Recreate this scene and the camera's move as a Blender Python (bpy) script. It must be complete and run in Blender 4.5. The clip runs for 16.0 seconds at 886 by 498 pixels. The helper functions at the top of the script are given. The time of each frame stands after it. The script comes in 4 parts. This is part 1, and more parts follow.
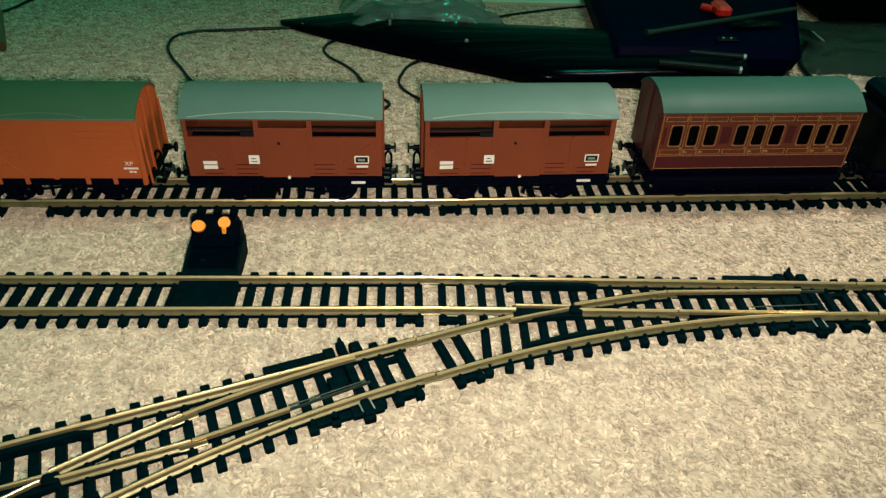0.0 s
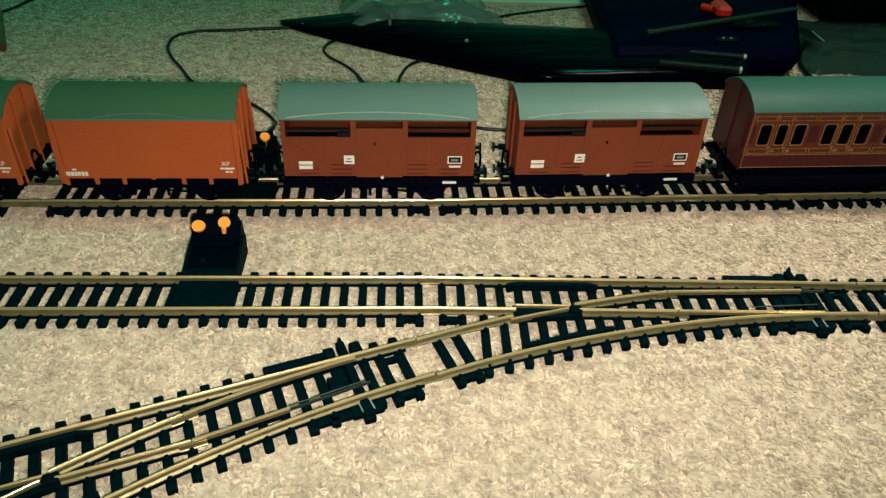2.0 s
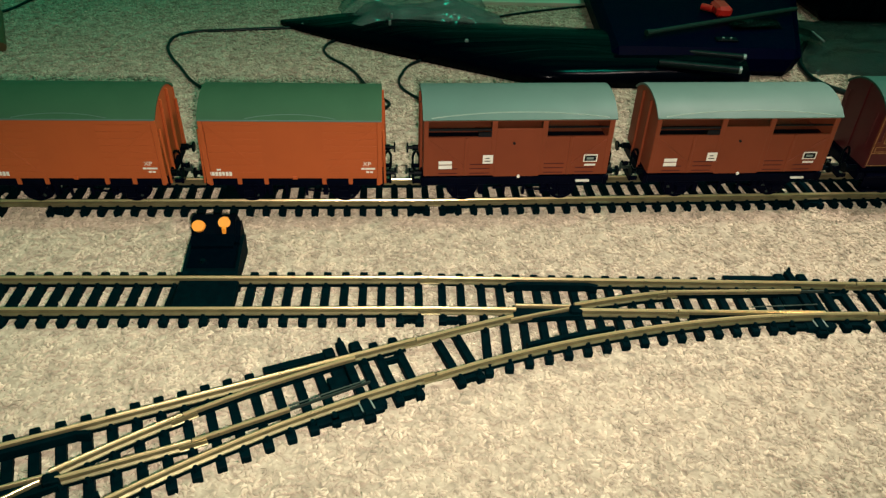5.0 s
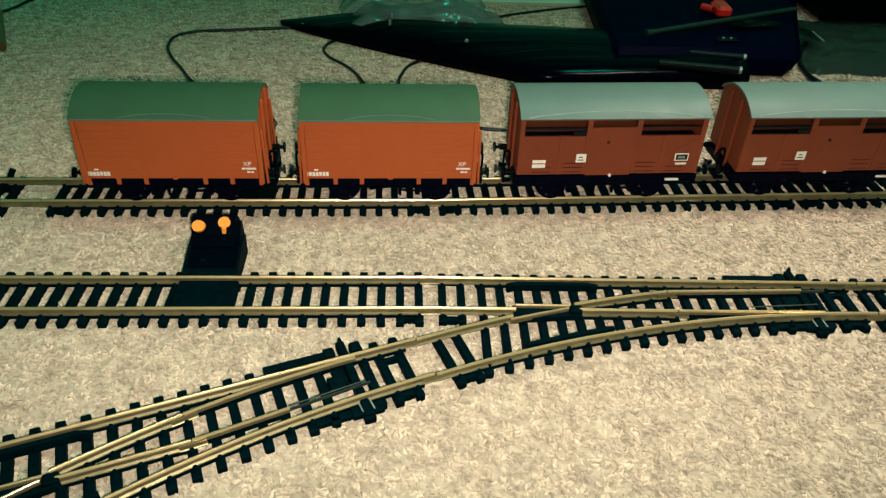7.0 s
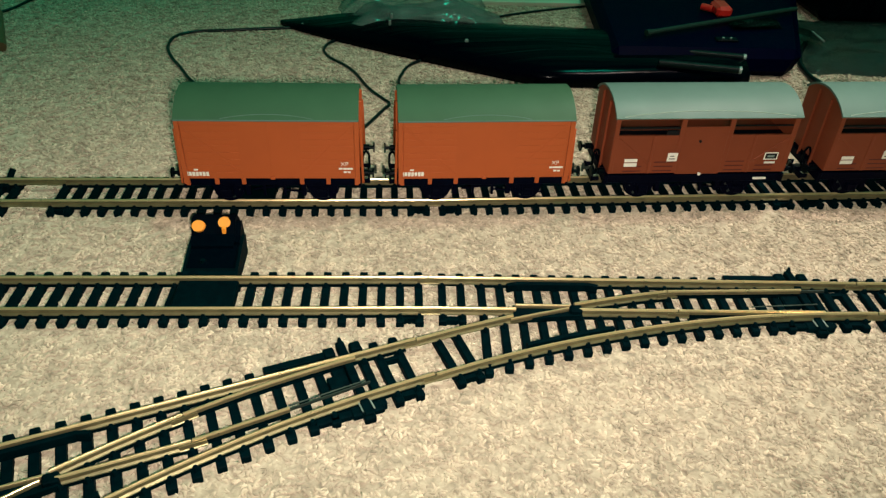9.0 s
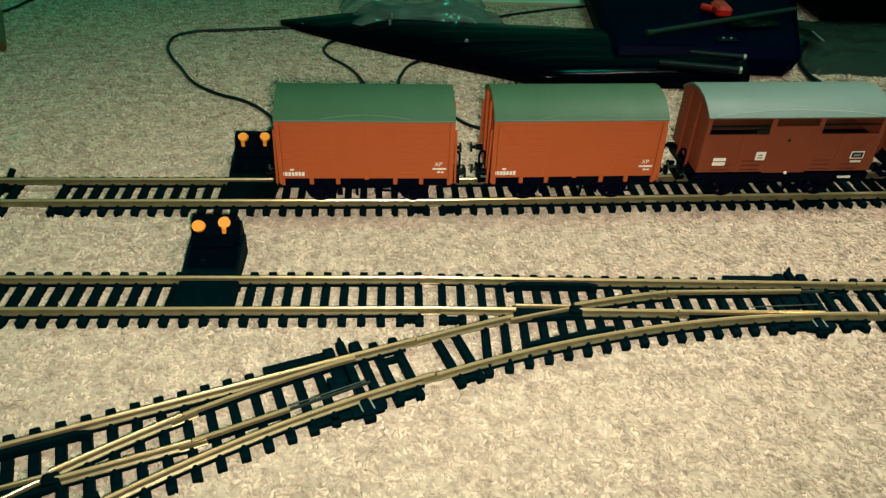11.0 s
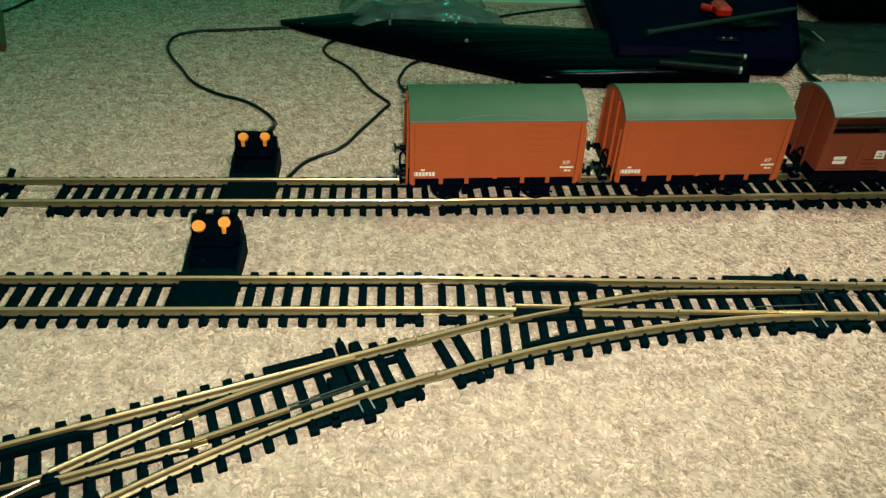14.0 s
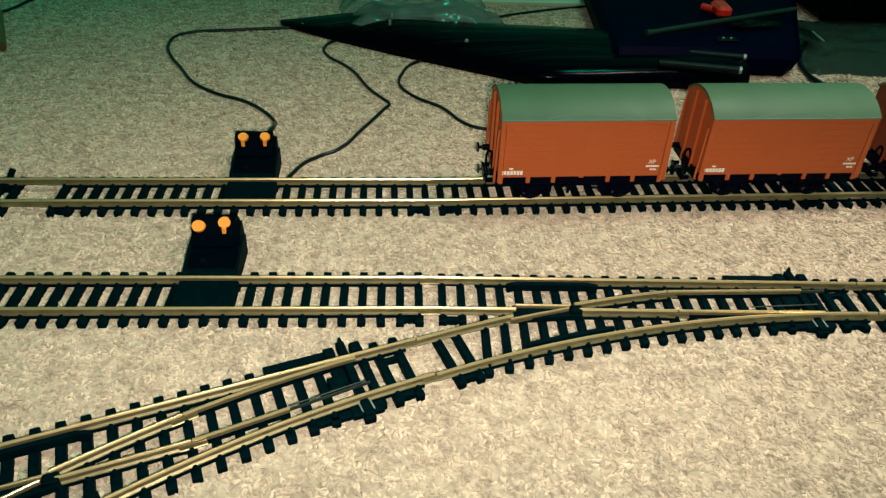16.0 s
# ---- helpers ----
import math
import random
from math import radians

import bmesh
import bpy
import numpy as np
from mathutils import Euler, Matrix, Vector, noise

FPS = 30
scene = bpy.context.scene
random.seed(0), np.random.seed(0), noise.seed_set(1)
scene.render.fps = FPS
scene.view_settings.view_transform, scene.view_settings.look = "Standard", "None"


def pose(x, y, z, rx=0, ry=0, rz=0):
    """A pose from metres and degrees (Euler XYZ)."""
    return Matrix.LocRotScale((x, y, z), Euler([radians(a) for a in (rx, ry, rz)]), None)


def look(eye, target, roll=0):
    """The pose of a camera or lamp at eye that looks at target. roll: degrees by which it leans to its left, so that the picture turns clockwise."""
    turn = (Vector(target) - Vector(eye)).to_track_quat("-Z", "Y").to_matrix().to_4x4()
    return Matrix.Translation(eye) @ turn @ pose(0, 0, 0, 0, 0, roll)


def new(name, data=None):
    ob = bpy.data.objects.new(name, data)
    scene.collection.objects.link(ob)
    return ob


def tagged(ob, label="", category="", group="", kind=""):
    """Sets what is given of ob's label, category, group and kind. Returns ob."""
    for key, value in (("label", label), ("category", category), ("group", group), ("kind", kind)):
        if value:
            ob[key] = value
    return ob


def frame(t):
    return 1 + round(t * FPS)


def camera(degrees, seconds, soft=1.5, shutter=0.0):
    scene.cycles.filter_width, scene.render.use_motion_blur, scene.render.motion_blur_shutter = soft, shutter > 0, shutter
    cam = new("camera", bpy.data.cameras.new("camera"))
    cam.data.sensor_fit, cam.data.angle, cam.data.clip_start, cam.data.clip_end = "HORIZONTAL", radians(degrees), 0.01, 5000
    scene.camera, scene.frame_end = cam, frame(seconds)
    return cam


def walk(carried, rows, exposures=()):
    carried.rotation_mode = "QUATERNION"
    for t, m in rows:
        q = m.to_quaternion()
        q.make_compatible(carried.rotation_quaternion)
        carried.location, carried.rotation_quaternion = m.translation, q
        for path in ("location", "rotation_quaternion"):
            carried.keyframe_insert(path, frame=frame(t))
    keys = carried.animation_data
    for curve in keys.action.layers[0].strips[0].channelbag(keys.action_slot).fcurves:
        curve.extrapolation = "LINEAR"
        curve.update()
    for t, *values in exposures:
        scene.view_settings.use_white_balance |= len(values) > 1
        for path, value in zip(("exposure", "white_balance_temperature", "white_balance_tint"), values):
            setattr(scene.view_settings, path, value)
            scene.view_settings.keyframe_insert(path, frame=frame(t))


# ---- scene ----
MM = 0.001
cam = camera(61.31, 16.0, soft=1.3)
EYE = Vector((-0.01145, -0.21536, 0.18493))
YAW, TILT, ROLL = radians(4.289), radians(36.356), 2.684
AIM = EYE + Vector((math.sin(YAW) * math.cos(TILT), math.cos(YAW) * math.cos(TILT), -math.sin(TILT)))
VIEW = look(EYE, AIM, ROLL)
walk(cam, [(0.0, VIEW), (16.0, VIEW)])

# ---------------------------------------------------------------- light
world = bpy.data.worlds.new("room_air")
world.use_nodes = True
world.node_tree.nodes["Background"].inputs[0].default_value = (0.02, 0.05, 0.04, 1)
world.node_tree.nodes["Background"].inputs[1].default_value = 0.1
scene.world = world

# the phone's own light, beside its lens
torch = bpy.data.lights.new("phone_light", "SPOT")
torch.energy, torch.color = 4.0, (1.0, 0.88, 0.75)
torch.spot_size, torch.spot_blend, torch.shadow_soft_size = radians(51), 1.0, 0.005
torch_ob = new("phone_light", torch)
torch_ob.matrix_world = VIEW @ pose(0.008, -0.007, 0.002, -2.3, 1.8, 0) @ Matrix.Diagonal((2.9, 1.0, 1.0, 1.0))

# an unseen overhead fill light, added to give a green cast
green_fill = bpy.data.lights.new("green_overhead_fill", "AREA")
green_fill.energy, green_fill.color, green_fill.shape, green_fill.size = 13.6, (0.01, 1.0, 0.585), "DISK", 0.25
green_fill_ob = new("green_overhead_fill", green_fill)
green_fill_ob.matrix_world = look((0.60, 0.30, 2.2), (0.0, 0.3, 0.0))


# a warm fill light added above the layout, just out of view
lamp = bpy.data.lights.new("warm_fill_light", "AREA")
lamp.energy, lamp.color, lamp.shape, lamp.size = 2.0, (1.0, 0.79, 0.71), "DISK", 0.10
lamp_ob = new("warm_fill_light", lamp)
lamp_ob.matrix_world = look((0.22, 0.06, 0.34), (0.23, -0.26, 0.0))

# ---------------------------------------------------------------- materials
def material(name, colour, rough=0.5, metal=0.0, coat=0.0, spec=0.5):
    m = bpy.data.materials.new(name)
    m.use_nodes = True
    b = m.node_tree.nodes["Principled BSDF"]
    b.inputs["Base Color"].default_value = (*colour, 1)
    b.inputs["Roughness"].default_value = rough
    b.inputs["Metallic"].default_value = metal
    b.inputs["Coat Weight"].default_value = coat
    b.inputs["Specular IOR Level"].default_value = spec
    return m, m.node_tree, b


def worn(name, c1, c2, rough=0.5, metal=0.0, scale=300.0, fine=1800.0, bump=0.15, spec=0.5, spread=0.5):
    """Two tones mixed by coarse noise, with a fine grain in bump and roughness."""
    m, nt, b = material(name, c1, rough, metal, 0.0, spec)
    n = nt.nodes
    co = n.new("ShaderNodeTexCoord")
    big = n.new("ShaderNodeTexNoise")
    big.inputs["Scale"].default_value, big.inputs["Detail"].default_value = scale, 4
    small = n.new("ShaderNodeTexNoise")
    small.inputs["Scale"].default_value, small.inputs["Detail"].default_value = fine, 3
    ramp = n.new("ShaderNodeMapRange")
    ramp.inputs["From Min"].default_value, ramp.inputs["From Max"].default_value = 0.5 - spread / 2, 0.5 + spread / 2
    mix = n.new("ShaderNodeMix")
    mix.data_type = "RGBA"
    mix.inputs["A"].default_value, mix.inputs["B"].default_value = (*c1, 1), (*c2, 1)
    bm_ = n.new("ShaderNodeBump")
    bm_.inputs["Strength"].default_value, bm_.inputs["Distance"].default_value = bump, 0.0004
    rr = n.new("ShaderNodeMapRange")
    rr.inputs["To Min"].default_value, rr.inputs["To Max"].default_value = max(0.05, rough - 0.1), min(1, rough + 0.12)
    for t in (big, small):
        nt.links.new(co.outputs["Object"], t.inputs["Vector"])
    nt.links.new(big.outputs["Fac"], ramp.inputs["Value"])
    nt.links.new(ramp.outputs["Result"], mix.inputs["Factor"])
    nt.links.new(mix.outputs["Result"], b.inputs["Base Color"])
    nt.links.new(small.outputs["Fac"], bm_.inputs["Height"])
    nt.links.new(bm_.outputs["Normal"], b.inputs["Normal"])
    nt.links.new(big.outputs["Fac"], rr.inputs["Value"])
    nt.links.new(rr.outputs["Result"], b.inputs["Roughness"])
    return m


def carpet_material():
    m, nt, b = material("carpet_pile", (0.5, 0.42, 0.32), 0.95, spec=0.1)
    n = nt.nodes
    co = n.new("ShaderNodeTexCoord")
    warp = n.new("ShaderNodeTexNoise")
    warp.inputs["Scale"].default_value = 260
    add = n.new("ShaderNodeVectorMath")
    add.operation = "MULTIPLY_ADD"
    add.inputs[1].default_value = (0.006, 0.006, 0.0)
    fleck_and_shade = n.new("ShaderNodeTexNoise")
    fleck_and_shade.inputs["Scale"].default_value, fleck_and_shade.inputs["Detail"].default_value, fleck_and_shade.inputs["Roughness"].default_value = 330, 3, 0.6
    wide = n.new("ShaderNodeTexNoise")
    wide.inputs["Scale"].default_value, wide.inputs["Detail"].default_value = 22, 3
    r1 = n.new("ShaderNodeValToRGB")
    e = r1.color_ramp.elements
    # toned darker than the yarn, so shade between tufts is in the colour
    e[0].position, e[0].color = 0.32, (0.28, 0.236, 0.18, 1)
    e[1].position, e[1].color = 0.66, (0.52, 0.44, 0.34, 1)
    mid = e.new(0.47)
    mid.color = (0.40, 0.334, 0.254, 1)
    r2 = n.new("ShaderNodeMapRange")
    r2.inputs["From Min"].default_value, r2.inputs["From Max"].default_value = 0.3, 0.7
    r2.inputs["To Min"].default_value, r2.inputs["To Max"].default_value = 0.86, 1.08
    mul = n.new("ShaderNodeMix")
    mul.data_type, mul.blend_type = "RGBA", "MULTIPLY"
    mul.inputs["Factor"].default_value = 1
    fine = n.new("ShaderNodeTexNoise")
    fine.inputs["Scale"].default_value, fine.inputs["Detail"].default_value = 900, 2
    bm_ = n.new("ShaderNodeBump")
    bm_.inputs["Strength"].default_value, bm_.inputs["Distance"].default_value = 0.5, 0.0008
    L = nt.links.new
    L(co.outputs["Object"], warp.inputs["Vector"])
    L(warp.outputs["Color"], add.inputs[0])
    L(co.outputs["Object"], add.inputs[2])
    L(add.outputs["Vector"], fleck_and_shade.inputs["Vector"])
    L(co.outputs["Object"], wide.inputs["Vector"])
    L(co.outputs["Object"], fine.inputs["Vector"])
    L(fleck_and_shade.outputs["Fac"], r1.inputs["Fac"])
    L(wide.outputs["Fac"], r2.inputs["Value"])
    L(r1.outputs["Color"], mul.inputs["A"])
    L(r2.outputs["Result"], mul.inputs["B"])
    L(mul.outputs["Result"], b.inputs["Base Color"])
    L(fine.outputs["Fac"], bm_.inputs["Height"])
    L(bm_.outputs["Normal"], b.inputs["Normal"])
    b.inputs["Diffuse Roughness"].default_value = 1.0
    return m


def tuft_material():
    m, nt, b = material("yarn", (0.5, 0.42, 0.32), 0.95, spec=0.1)
    n = nt.nodes
    geo = n.new("ShaderNodeNewGeometry")
    ramp = n.new("ShaderNodeValToRGB")
    e = ramp.color_ramp.elements
    e[0].position, e[0].color = 0.0, (0.36, 0.300, 0.228, 1)
    e[1].position, e[1].color = 1.0, (0.59, 0.49, 0.38, 1)
    for at, c in ((0.07, (0.40, 0.332, 0.252)), (0.12, (0.43, 0.356, 0.27)), (0.22, (0.45, 0.37, 0.281)), (0.7, (0.51, 0.42, 0.322))):
        q = e.new(at)
        q.color = (*c, 1)
    nt.links.new(geo.outputs["Random Per Island"], ramp.inputs["Fac"])
    co, blotch, span = n.new("ShaderNodeTexCoord"), n.new("ShaderNodeTexNoise"), n.new("ShaderNodeMapRange")
    blotch.inputs["Scale"].default_value, blotch.inputs["Detail"].default_value = 170, 2
    span.inputs["From Min"].default_value, span.inputs["From Max"].default_value = 0.36, 0.6
    span.inputs["To Min"].default_value, span.inputs["To Max"].default_value = 0.75, 1.12
    tone = n.new("ShaderNodeMix")
    tone.data_type, tone.blend_type = "RGBA", "MULTIPLY"
    tone.inputs["Factor"].default_value = 1
    nt.links.new(co.outputs["Object"], blotch.inputs["Vector"])
    nt.links.new(blotch.outputs["Fac"], span.inputs["Value"])
    nt.links.new(ramp.outputs["Color"], tone.inputs["A"])
    nt.links.new(span.outputs["Result"], tone.inputs["B"])
    nt.links.new(tone.outputs["Result"], b.inputs["Base Color"])
    b.inputs["Diffuse Roughness"].default_value = 1.0
    return m


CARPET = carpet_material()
TUFT = tuft_material()
BLACK = worn("black_plastic", (0.0000, 0.0028, 0.0044), (0.0001, 0.0070, 0.0092), 0.55, spec=0.012)
UNDER = worn("underframe_black", (0.0002, 0.0006, 0.0042), (0.0005, 0.0012, 0.0066), 0.5, spec=0.035)
SATIN = worn("satin_black_plastic", (0.0002, 0.0012, 0.0024), (0.0004, 0.0022, 0.0040), 0.34, spec=0.045)
RAIL = worn("nickel_rail", (0.86, 0.62, 0.34), (0.62, 0.45, 0.24), 0.30, 0.78, 120, 2500, 0.08)
# darker than the head: the shade under it is put in this colour
RAILWEB = worn("shaded_rail_metal", (0.30, 0.25, 0.13), (0.16, 0.138, 0.072), 0.36, 0.6, 160, 2500, 0.1)
DARKSTEEL = worn("dark_steel", (0.045, 0.065, 0.055), (0.025, 0.035, 0.03), 0.45, 0.5)
BAUXITE = worn("bauxite_plastic", (0.410, 0.086, 0.023), (0.370, 0.076, 0.020), 0.5, scale=60, bump=0.05, spec=0.25)
BAUXITE2 = worn("brown_red_plastic", (0.195, 0.043, 0.0175), (0.165, 0.036, 0.0145), 0.5, scale=60, bump=0.05, spec=0.2)
VANROOF = worn("dark_grey_green_roof", (0.040, 0.096, 0.052), (0.034, 0.085, 0.046), 0.55, scale=80, bump=0.05, spec=0.2)
CATROOF = worn("pale_grey_roof", (0.088, 0.150, 0.130), (0.080, 0.138, 0.119), 0.5, scale=80, bump=0.02, spec=0.25)
COACHROOF = worn("green_grey_roof", (0.016, 0.066, 0.050), (0.014, 0.059, 0.044), 0.5, scale=80, bump=0.04, spec=0.15)
MAROON = worn("maroon_paint", (0.062, 0.0070, 0.0095), (0.048, 0.0055, 0.0075), 0.35, scale=90, bump=0.05, spec=0.25)
PANEL = worn("brown_panel_paint", (0.115, 0.023, 0.0105), (0.085, 0.017, 0.008), 0.35, scale=150, bump=0.05, spec=0.3)
GOLD = worn("gold_lining", (0.48, 0.25, 0.095), (0.20, 0.10, 0.038), 0.28, 0.4, 500, bump=0.05)
WHITE = worn("white_print", (0.80, 0.77, 0.70), (0.70, 0.66, 0.58), 0.6, scale=900, bump=0.02)
INK = worn("black_print", (0.004, 0.005, 0.006), (0.006, 0.007, 0.009), 0.5, spec=0.15)
ORANGE = worn("orange_plastic", (0.95, 0.33, 0.035), (0.88, 0.28, 0.03), 0.4, bump=0.03)
RED = worn("red_plastic", (0.75, 0.03, 0.02), (0.62, 0.02, 0.015), 0.3)
WIRE = worn("black_cable", (0.0008, 0.0018, 0.0030), (0.0014, 0.003, 0.0045), 0.3, spec=0.4)
NAVY = worn("dark_blue_plastic", (0.0000, 0.0003, 0.0070), (0.0001, 0.0004, 0.0095), 0.45, spec=0.012)
GREYTUBE = worn("grey_rubber", (0.003, 0.009, 0.009), (0.0015, 0.005, 0.005), 0.4, spec=0.06)
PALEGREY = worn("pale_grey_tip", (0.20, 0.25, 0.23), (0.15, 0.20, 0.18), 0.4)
GREENROD = worn("green_grey_rod", (0.012, 0.030, 0.024), (0.010, 0.024, 0.019), 0.4, spec=0.2)
WOOD = worn("brown_wood", (0.16, 0.075, 0.03), (0.10, 0.05, 0.02), 0.5)
CLIPBLACK = worn("dark_housing_plastic", (0.0000, 0.0012, 0.0032), (0.0001, 0.0022, 0.0046), 0.5, spec=0.01)
PAPER = worn("cream_card", (0.62, 0.55, 0.44), (0.55, 0.49, 0.39), 0.8, scale=60)
PLASTER = worn("wall_paint", (0.55, 0.55, 0.5), (0.5, 0.5, 0.46), 0.9, scale=8, fine=200)
# paler than the roof: the strip's highlight is put in its colour
STRIP = worn("pale_roof_bead", (0.26, 0.33, 0.28), (0.22, 0.29, 0.25), 0.45)


def clear_material(name, tint, rough):
    m, nt, b = material(name, tint, rough)
    b.inputs["Transmission Weight"].default_value = 1.0
    b.inputs["IOR"].default_value = 1.22
    return m


def wrap_material():
    """Glossy black plastic drawn over with creases along its length."""
    m, nt, b = material("creased_black_wrap", (0.0002, 0.0004, 0.0022), 0.17, spec=0.045)
    n = nt.nodes
    co, place = n.new("ShaderNodeTexCoord"), n.new("ShaderNodeMapping")
    place.inputs["Rotation"].default_value[2] = radians(14)
    place.inputs["Scale"].default_value = (9, 95, 40)
    crease = n.new("ShaderNodeTexNoise")
    crease.inputs["Scale"].default_value, crease.inputs["Detail"].default_value, crease.inputs["Distortion"].default_value = 1.0, 4, 0.6
    lift = n.new("ShaderNodeBump")
    lift.inputs["Strength"].default_value, lift.inputs["Distance"].default_value = 0.5, 0.0035
    nt.links.new(co.outputs["Object"], place.inputs["Vector"])
    nt.links.new(place.outputs["Vector"], crease.inputs["Vector"])
    nt.links.new(crease.outputs["Fac"], lift.inputs["Height"])
    nt.links.new(lift.outputs["Normal"], b.inputs["Normal"])
    return m


WRAP = wrap_material()
def film_material(name, tint, veil, share):
    """Thin plastic film: mostly see-through, with a pale veil and a gloss of its own."""
    m, nt, b = material(name, veil, 0.16, spec=0.4)
    n = nt.nodes
    clear, mix = n.new("ShaderNodeBsdfTransparent"), n.new("ShaderNodeMixShader")
    clear.inputs["Color"].default_value = (*tint, 1)
    co, cloud, span = n.new("ShaderNodeTexCoord"), n.new("ShaderNodeTexNoise"), n.new("ShaderNodeMapRange")
    cloud.inputs["Scale"].default_value, cloud.inputs["Detail"].default_value = 70, 4
    span.inputs["From Min"].default_value, span.inputs["From Max"].default_value = 0.3, 0.7
    span.inputs["To Min"].default_value, span.inputs["To Max"].default_value = share * 0.5, share * 1.5
    nt.links.new(co.outputs["Object"], cloud.inputs["Vector"])
    nt.links.new(cloud.outputs["Fac"], span.inputs["Value"])
    nt.links.new(span.outputs["Result"], mix.inputs["Fac"])
    nt.links.new(clear.outputs["BSDF"], mix.inputs[1])
    nt.links.new(b.outputs["BSDF"], mix.inputs[2])
    nt.links.new(mix.outputs["Shader"], n["Material Output"].inputs["Surface"])
    return m


CLEAR = film_material("clear_plastic", (0.84, 0.90, 0.88), (0.17, 0.20, 0.19), 0.30)
SMOKED = film_material("tinted_film", (0.30, 0.42, 0.40), (0.016, 0.03, 0.03), 0.36)
GLASS = clear_material("coach_glazing", (0.18, 0.22, 0.55), 0.06)


# ---------------------------------------------------------------- mesh helpers (millimetres)
def box(bm, x0, x1, y0, y1, z0, z1, bevel=0.0):
    r = bmesh.ops.create_cube(bm, size=1)
    vs = r["verts"]
    for v in vs:
        v.co = Vector(((x0 + x1) / 2 + v.co.x * (x1 - x0), (y0 + y1) / 2 + v.co.y * (y1 - y0), (z0 + z1) / 2 + v.co.z * (z1 - z0)))
    if bevel:
        es = list({e for v in vs for e in v.link_edges})
        bmesh.ops.bevel(bm, geom=es, offset=bevel, segments=1, affect="EDGES")
    return bm


def rod(bm, a, b, r, n=10, r2=None):
    a, b = Vector(a), Vector(b)
    d = b - a
    m = Matrix.Translation((a + b) / 2) @ d.to_track_quat("Z", "Y").to_matrix().to_4x4()
    bmesh.ops.create_cone(bm, cap_ends=True, segments=n, radius1=r, radius2=r if r2 is None else r2, depth=d.length, matrix=m)
    return bm


def prism(bm, outline, y0, y1, axis="y"):
    """A flat outline pushed through: outline in (x, z) along y, in (y, z) along x, or in (x, y) along z."""
    rows = []
    for w in (y0, y1):
        rows.append([bm.verts.new({"y": (u, w, v), "x": (w, u, v), "z": (u, v, w)}[axis]) for u, v in outline])
    n = len(outline)
    bm.faces.new(rows[0]), bm.faces.new(rows[1][::-1])
    for i in range(n):
        bm.faces.new((rows[0][i], rows[1][i], rows[1][(i + 1) % n], rows[0][(i + 1) % n]))
    bmesh.ops.recalc_face_normals(bm, faces=bm.faces)
    return bm


def sweep(bm, path, profile):
    """A profile of (sideways, up) along a path of (x, y) or (x, y, z)."""
    rings = []
    for i, q in enumerate(path):
        a, b = Vector(path[max(0, i - 1)]), Vector(path[min(len(path) - 1, i + 1)])
        d = (b - a).to_2d().normalized()
        n = Vector((-d.y, d.x))
        z = q[2] if len(q) > 2 else 0
        rings.append([bm.verts.new((q[0] + n.x * s, q[1] + n.y * s, z + h)) for s, h in profile])
    k = len(profile)
    for r0, r1 in zip(rings, rings[1:]):
        for i in range(k):
            bm.faces.new((r0[i], r0[(i + 1) % k], r1[(i + 1) % k], r1[i]))
    bm.faces.new(rings[0][::-1]), bm.faces.new(rings[-1])
    bmesh.ops.recalc_face_normals(bm, faces=bm.faces)
    return bm


def mesh_of(name, bm, mat, smooth=False):
    bmesh.ops.scale(bm, vec=(MM, MM, MM), verts=bm.verts)
    me = bpy.data.meshes.new(name)
    bm.to_mesh(me)
    bm.free()
    me.materials.append(mat)
    if smooth:
        for f in me.polygons:
            f.use_smooth = True
    return me


def part(name, bm, mat, parent, label="", smooth=False):
    ob = new(name, bm if isinstance(bm, bpy.types.Mesh) else mesh_of(name, bm, mat, smooth))
    ob.parent = parent
    return tagged(ob, label=label) if label else ob


def thing(name, label, category, group="", kind="", at=None):
    ob = new(name)
    ob.empty_display_size = 0.01
    if at is not None:
        ob.matrix_world = at
    return tagged(ob, label, category, group, kind)


def solid(name, bm, mat, label, category, group="", kind="", at=None, smooth=False):
    ob = new(name, mesh_of(name, bm, mat, smooth))
    if at is not None:
        ob.matrix_world = at
    return tagged(ob, label, category, group, kind)


def B():
    return bmesh.new()


# ---------------------------------------------------------------- carpet and room
def blur(a, n):
    for _ in range(n):
        a = (a + np.roll(a, 1, 0) + np.roll(a, -1, 0)) / 3
        a = (a + np.roll(a, 1, 1) + np.roll(a, -1, 1)) / 3
    return a


def view_lift(x, y):
    """Lifts the carpet under the train's line to fit the camera's view, in metres."""
    up = np.clip((y - 0.030) / 0.026, 0, 1) * np.clip((0.165 - y) / 0.045, 0, 1)
    up = up * up * (3 - 2 * up)
    return 0.008 * np.clip(x, 0, 0.4) * up


